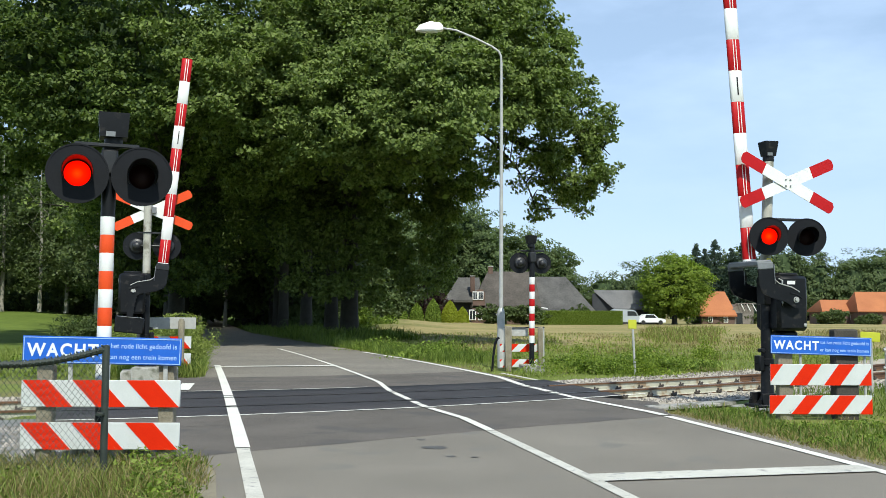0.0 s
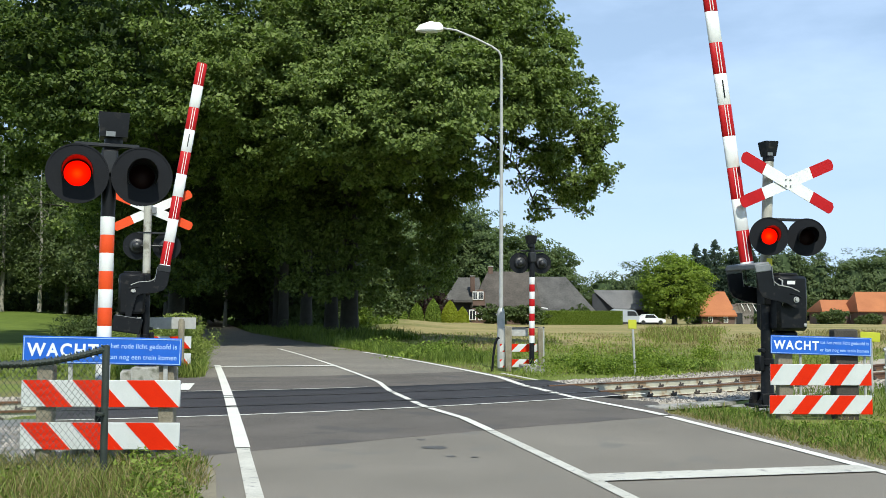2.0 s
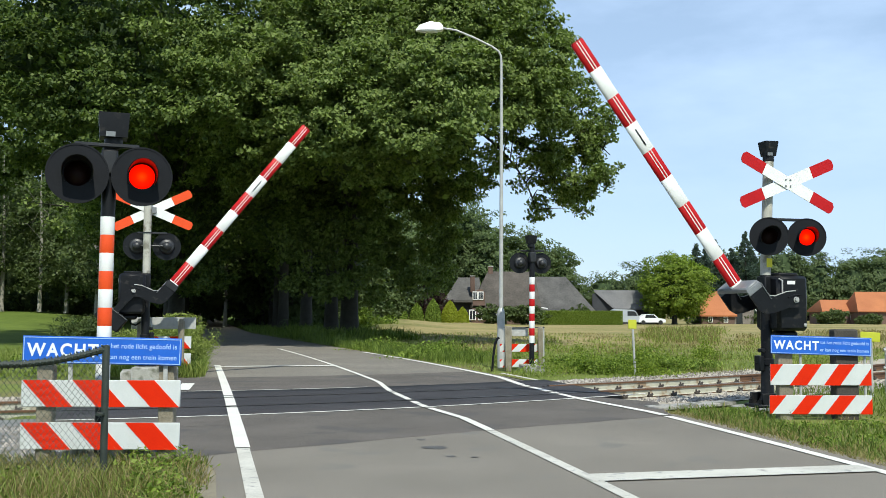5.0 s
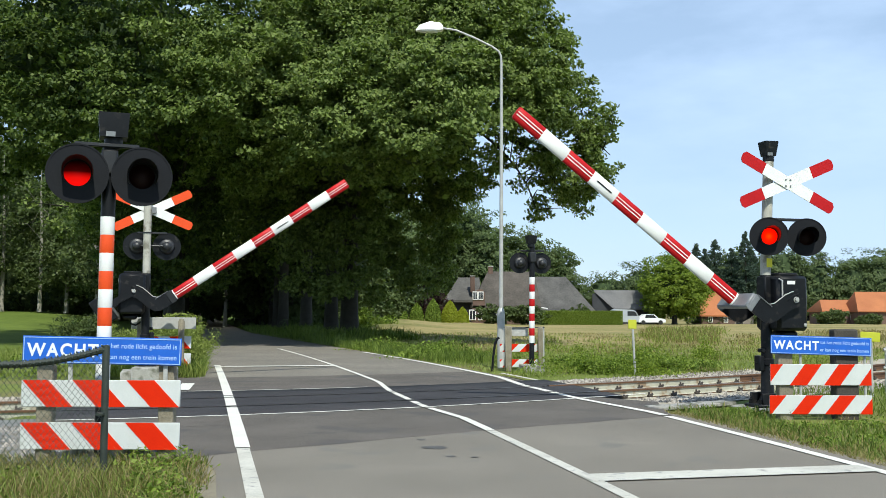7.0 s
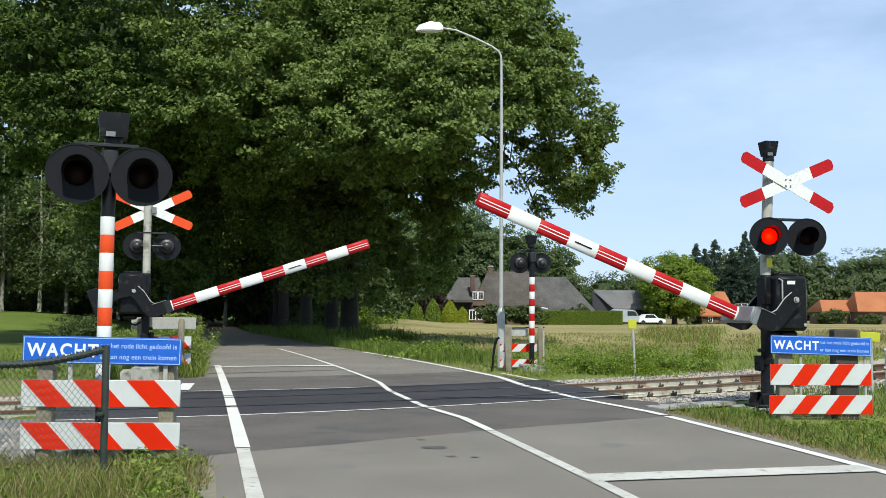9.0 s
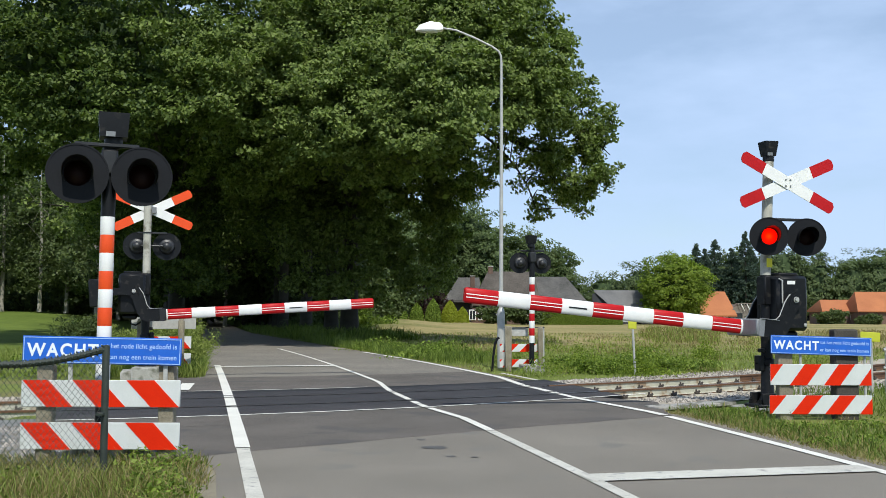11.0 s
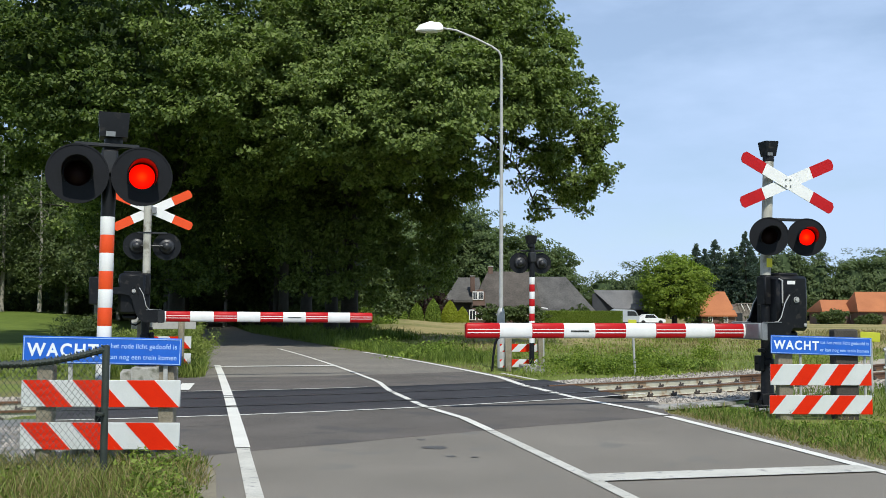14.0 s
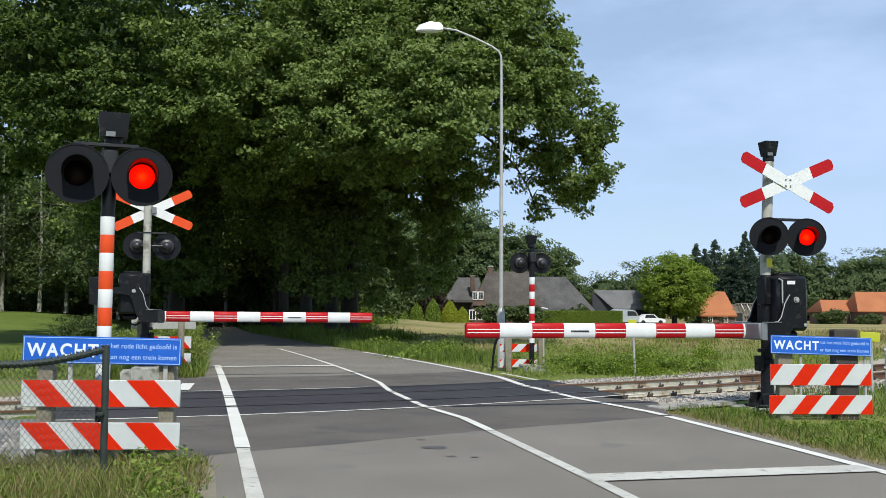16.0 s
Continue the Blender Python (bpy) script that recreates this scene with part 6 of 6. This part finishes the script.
for wx, wy in sow(28, 1.4, 10.5, 23.0, 36.0, lambda x, y: far_right(x, y) and x > right_line(y) + 0.7 and math.hypot(x - 2.0, y - 24.8) > 1.3 and noise.noise((x * 0.45, y * 0.3, 5.0)) > 0.018 * (y - 24), weed_rng):
    wr, tall = weed_rng.uniform(0.3, 0.8), weed_rng.uniform(0.10, 0.55)
    p = weed_rng.normal(0, 1, (420, 3)) * np.array([wr * 0.55, wr * 0.55, 0]) + np.array([wx, wy, 0])
    p[:, 2] = -0.04 + weed_rng.uniform(0, tall, 420) * np.exp(-((p[:, 0] - wx) ** 2 + (p[:, 1] - wy) ** 2) / wr ** 2) * 1.5
    far_weeds.append(leaf_quads(p, 0.065, weed_rng, 0.5, 0.5))
tagged(new("weeds", quads_mesh("weeds", np.concatenate(far_weeds), FRESH_LEAF)), "leafy yellow-green weeds in the rough grass beyond the track", "weeds", kind="stuff")
for wx, wy, wr, wn_ in ((-2.30, 8.0, 0.32, 300), (-2.5, 8.6, 0.28, 280), (-2.05, 7.4, 0.28, 260), (-2.75, 9.1, 0.28, 240), (-2.45, 9.3, 0.2, 200), (-3.4, 8.0, 0.3, 200), (4.6, 12.6, 0.35, 350), (5.4, 12.9, 0.4, 400), (6.1, 12.4, 0.4, 400), (5.0, 11.4, 0.35, 300), (5.7, 11.2, 0.35, 300), (4.4, 14.6, 0.35, 350), (6.4, 13.6, 0.4, 400), (4.3, 11.2, 0.3, 250), (6.0, 10.2, 0.4, 300), (-6.9, 23.4, 0.7, 900), (-7.4, 25, 0.8, 900), (-0.4, 31, 1.0, 900), (-2.2, 37, 1.1, 900), (0.2, 34, 1.1, 900), (-8.8, 22.6, 1.0, 900), (-9.8, 24.5, 1.2, 900)):
    tall = 0.045 if wx > 3 else 0.14 if wy < 12 else 0.35
    p = weed_rng.normal(0, 1, (wn_, 3)) * np.array([wr * 0.55, wr * 0.55, 0]) + np.array([wx, wy, 0])
    p[:, 2] = weed_rng.uniform(0, tall, wn_) * np.exp(-((p[:, 0] - wx) ** 2 + (p[:, 1] - wy) ** 2) / wr ** 2) * 1.6
    weeds.append(leaf_quads(p, 0.045 if wy < 15 else 0.09, weed_rng, 0.6, 0.5))
tagged(new("weeds", quads_mesh("weeds", np.concatenate(weeds), HEDGE_LEAF)), "broad-leaved weeds and brambles among the grass", "weeds", kind="stuff")


# ---- farm and houses beyond the field ----
def house_window(parent, x, y, z, w, h):
    win = part("window", Shape().box(w + 0.16, 0.10, h + 0.16, pose(x, y, z), 0.02), WINDOW_WHITE, parent, "white-framed window")
    for s in (-1, 1):
        part("pane", Shape().box(w / 2 - 0.06, 0.03, h - 0.08, pose(x + s * w / 4, y - 0.055, z)), PANE, win)


def hip_roof(parent, x0, x1, y0, y1, eave, ridge, in_l, in_r, mat, thick=0.35, label=""):
    """A thick roof over a rectangle; in_l and in_r pull the ridge in from the ends."""
    ym = (y0 + y1) / 2
    v = [(x0, y0, eave), (x1, y0, eave), (x1, y1, eave), (x0, y1, eave), (x0 + in_l, ym, ridge), (x1 - in_r, ym, ridge)]
    v += [(x, y, z - thick) for x, y, z in v[:4]]
    f = [(0, 1, 5, 4), (2, 3, 4, 5), (1, 2, 5), (3, 0, 4), (0, 6, 7, 1), (1, 7, 8, 2), (2, 8, 9, 3), (3, 9, 6, 0), (9, 8, 7, 6)]
    return part("roof", Shape().add(v, f), mat, parent, label)


def chimney(parent, x, y, z0, z1, w=0.7):
    c = part("chimney", Shape().box(w, w, z1 - z0, pose(x, y, (z0 + z1) / 2), 0.03), BRICK, parent, "brick chimney")
    part("chimney_cap", Shape().box(w + 0.16, w + 0.16, 0.14, pose(x, y, z1 + 0.05), 0.03), CONCRETE, c)


FARM = thing("farmhouse", pose(0, 0, -0.30), "low farmhouse with a large thatched hipped roof", "house")
part("wall", Shape().box(8.6, 8.5, 3.0, pose(8.7, 141.5, 1.5)), BRICK, FARM, "brown brick walls")
part("wall", Shape().box(8.2, 8.0, 2.4, pose(16.6, 142.5, 1.2)), BRICK, FARM, "brown brick walls")
part("wall", Shape().box(4.2, 5.0, 3.6, pose(2.9, 146.5, 1.8)), BARN_WOOD, FARM, "dark boarded wing wall")
hip_roof(FARM, 4.0, 13.6, 136.6, 146.4, 2.55, 7.45, 2.4, 0.6, THATCH_DARK, label="brown thatched roof")
hip_roof(FARM, 12.4, 21.3, 137.4, 147.6, 1.75, 6.75, 0.4, 3.6, THATCH, label="grey thatched roof")
hip_roof(FARM, 0.2, 5.6, 143.2, 149.8, 3.4, 6.75, 2.1, 0.2, THATCH, label="grey tiled wing roof")
part("gable", Shape().plate([(3.9, 0.0), (5.8, 0.0), (5.8, 4.3), (5.5, 4.75), (4.7, 4.75), (4.2, 3.6)], 0.3, pose(0, 136.75, 0)), BRICK, FARM, "narrow brick gable")
for wx, wz, ww, wh in ((4.45, 3.9, 0.55, 1.0), (5.25, 3.9, 0.55, 1.0)):
    house_window(FARM, wx, 136.55, wz, ww, wh)
for wx in (4.1, 5.3, 7.4, 11.2, 12.2):
    house_window(FARM, wx, 136.5 if wx < 6 else 137.2, 1.25, 0.8, 1.3)
chimney(FARM, 4.3, 143.5, 4.5, 6.8, 0.65)
chimney(FARM, 6.8, 141.5, 6.6, 8.1, 0.65)
part("skylight", Shape().box(2.0, 0.12, 0.14, pose(13.5, 136.9, 2.35, 0, 12, 0)), WINDOW_WHITE, FARM, "pale roof flashing")

BARN = thing("barn", pose(0, 0, -0.30), "dark boarded barn with a grey pitched roof", "barn")
part("wall", Shape().plate([(21.4, 0), (24.8, 0), (24.8, 2.1), (21.9, 4.55), (21.4, 4.2)], 0.2, pose(0, 141.8, 0)), BARN_WOOD, BARN, "dark boarded gable")
part("wall", Shape().box(8.0, 6.0, 2.2, pose(27.5, 145, 1.1)), BARN_WOOD, BARN, "dark boarded wall")
rv = [(21.6, 141.6, 4.65), (24.4, 141.0, 2.05), (31.5, 141.0, 2.05), (31.2, 143.5, 4.65)]
part("roof", Shape().add(rv + [(x, y, z + 0.18) for x, y, z in rv], [(0, 1, 2, 3), (7, 6, 5, 4), (0, 4, 5, 1), (1, 5, 6, 2), (2, 6, 7, 3), (3, 7, 4, 0)]), BARN_ROOF, BARN, "grey pitched roof")


def cottage(x0, x1, y, eave, ridge, label, wall=BRICK, doors=True):
    c = thing("cottage", pose(0, 0, -0.30), label, "house", "orange-roofed houses")
    part("wall", Shape().box(x1 - x0 - 0.6, 5.6, eave + 0.1, pose((x0 + x1) / 2, y + 3.2, eave / 2)), wall, c, "brick wall")
    hip_roof(c, x0, x1, y, y + 6.4, eave, ridge, 0.9, 0.9, TILE_ORANGE, 0.2, "orange clay tile roof")
    n = max(2, int((x1 - x0) / 3))
    for i in range(n):
        house_window(c, x0 + (i + 0.7) * (x1 - x0) / (n + 0.4), y + 0.36, eave * 0.5, 0.5, 0.7)
    return c


cottage(62.0, 77.0, 148, 2.0, 4.9, "long house under a bright orange tile roof")
cottage(57.8, 64.6, 151, 2.0, 3.7, "small brick outbuilding under an orange tile roof")
cottage(37.4, 42.8, 144, 1.3, 4.8, "small house with an orange roof behind a tree")
SHED = thing("shed", pose(0, 0, -0.30), "weathered grey wooden shed with a broken roof", "shed")
part("wall", Shape().plate([(42.3, 0), (45.4, 0), (45.4, 2.7), (43.0, 2.9), (42.3, 2.1)], 2.6, pose(0, 146, 0)), GREY_BOARD, SHED, "grey board wall")
part("door_opening", Shape().box(0.9, 0.1, 1.6, pose(43.3, 144.68, 0.8)), PANE, SHED, "dark open doorway")
for i in range(6):
    part("rafter", Shape().rod((43.1 + 0.42 * i, 144.5, 2.95), (43.6 + 0.42 * i, 144.4, 1.9), 0.06, seg=5), WINDOW_WHITE if i % 2 else GREY_BOARD, SHED, "bare pale rafter")
part("roof_edge", Shape().box(2.9, 0.2, 0.14, pose(44.2, 144.6, 2.98), 0.02), GREY_BOARD, SHED)


# ---- vehicles ----
def wheels(parent, spots, r):
    for x, y in spots:
        w = part("wheel", Shape().lathe([(r * 0.6, -0.09), (r, -0.10), (r, 0.10), (r * 0.6, 0.09)], pose(x, y, r, 90), 18), TYRE, parent, "black tyre")
        part("rim", Shape().lathe([(r * 0.58, -0.105), (r * 0.2, -0.115), (0.001, -0.115)], pose(x, y, r, 90), 14), GREY_METAL, w)


VAN = thing("van", pose(24.7, 136.0, -0.30, 0, 0, 6), "pale grey van parked beside the hedge", "van")
part("body", Shape().plate([(-1.5, 0.35), (2.0, 0.35), (2.1, 0.9), (1.9, 1.3), (1.55, 1.85), (1.2, 2.0), (-1.2, 2.1), (-1.5, 1.95)], 1.8), CAR_SILVER, VAN)
part("windscreen", Shape().plate([(0.4, 1.2), (1.84, 1.2), (1.5, 1.80), (0.4, 1.85)], 1.83), PANE, VAN, "dark windows")
wheels(VAN, [(-0.9, -0.8), (1.3, -0.8), (-0.9, 0.8), (1.3, 0.8)], 0.34)
CAR = thing("car", pose(28.6, 136.5, -0.30, 0, 0, 3), "small white hatchback parked in front of the barn", "car")
part("body", Shape().plate([(-1.9, 0.3), (1.9, 0.3), (1.95, 0.65), (1.6, 0.82), (0.9, 0.9), (0.35, 1.38), (-1.0, 1.42), (-1.75, 0.95), (-1.95, 0.75)], 1.6), CAR_WHITE, CAR)
part("side_window", Shape().plate([(-0.95, 0.92), (0.70, 0.92), (0.28, 1.30), (-0.85, 1.33)], 1.62), PANE, CAR, "dark side windows")
wheels(CAR, [(-1.2, -0.72), (1.2, -0.72), (-1.2, 0.72), (1.2, 0.72)], 0.3)


# ---- what moves ----
def boom_rows(keys):
    return [(t, pose(-0.248, 0, 1.65, 0, -a, 0)) for t, a in keys]


def flash(drum, spans, tipped=False):
    """Turns a drum so that its face of the given level shows in each span (start, end, level); dark in between. A tipped drum rolls over while it is dark."""
    face = {"bright": 0, "dim": 270, "dark": 180, "half": 90}
    home = drum.matrix_basis.copy()
    rows, now = [(0.0, face[spans[0][2]] if spans[0][0] <= 0 else 180)], None
    now = rows[0][1]

    def go(t, to):
        nonlocal now
        turn = (to - now + 180) % 360 - 180
        n = 3 if abs(turn) > 95 else 2
        rows.append((t - 1 / 30, now))
        for i in range(1, n + 1):
            rows.append((t + (i - 1) / 30, now + turn * i / n))
        now += turn

    for start, end, level in spans:
        if start > 0:
            go(start, face[level])
        if end < 16.0:
            go(end, 180)
    rows.append((16.0, now))
    if tipped:
        at = next(i for i, (t, _) in enumerate(rows) if t > 11.0)
        rows[at:at] = [(t, rows[at][1]) for t in (9.4, 9.7, 10.0, 10.3)]
    roll = lambda t: 180 * min(1.0, max(0.0, (t - 9.4) / 0.9)) if tipped else 0
    walk(drum, [(t, home @ pose(0, 0, 0, 0, roll(t), 0) @ pose(0, 0, 0, 0, 0, a)) for t, a in rows])


def motions():
    walk(NEAR_ARM, boom_rows([(0.0, 86.15), (1.63, 86.15), (1.75, 85.3), (2.0, 81.9), (2.5, 75.7), (3.0, 71.3), (3.5, 67.1), (4.2, 60.8), (5.2, 52.4), (6.3, 43.3), (7.0, 37.5), (7.5, 33.5), (8.0, 29.4), (8.5, 25.6), (9.0, 21.6), (9.2, 20.0), (10.2, 11.8), (11.0, 5.9), (11.5, 3.2), (11.8, 1.5), (12.0, 0.5), (12.2, -0.4), (12.5, -0.3), (12.8, 0.2), (13.1, 0.2), (16.0, 0.2)]))
    walk(FAR_ARM, boom_rows([(0.0, 84.6), (1.63, 84.6), (1.75, 83.8), (2.0, 81.0), (2.5, 74.1), (3.0, 69.4), (3.5, 65.2), (4.2, 58.6), (5.2, 49.8), (6.5, 39.0), (7.0, 34.5), (7.5, 30.5), (8.0, 26.3), (8.5, 22.4), (9.0, 18.4), (9.2, 16.8), (10.2, 9.3), (11.0, 3.4), (11.3, 1.6), (11.5, 0.6), (11.75, -0.4), (12.0, -0.4), (12.4, 0.2), (12.8, -0.3), (16.0, -0.3)]))
    first = [(0.0, 0.36), (0.68, 1.06), (1.35, 1.68), (1.90, 2.34), (2.66, 3.05), (3.35, 3.70), (3.90, 4.33), (4.62, 4.92), (5.28, 5.60), (5.94, 6.35), (6.68, 7.05), (7.35, 7.66), (8.06, 8.38), (8.70, 9.05), (9.38, 9.70), (10.05, 10.38), (10.70, 11.04), (11.36, 11.69), (12.06, 12.40), (12.74, 13.12), (13.38, 13.74), (14.07, 14.40), (14.75, 15.13), (15.40, 15.84)]
    second = [(first[i][1], first[i + 1][0]) for i in range(len(first) - 1)] + [(15.84, 16.0)]

    second[1] = (0.93, second[1][1])

    def levels(spans):
        return [(a, b, "half" if 6.63 < a < 7.2 else "dim" if 7.2 < a < 7.9 else "dim" if 11.6 < a < 12.3 else "half" if 12.3 <= a < 12.6 else "bright") for a, b in spans if not 7.9 < a < 11.6]

    flash(NEAR_DRUMS[0], [(a, b, "bright") for a, b in first])
    flash(NEAR_DRUMS[1], [(a, b, "bright") for a, b in second])
    flash(LEFT_DRUMS[0], levels(first), True)
    flash(LEFT_DRUMS[1], levels(second), True)


motions()
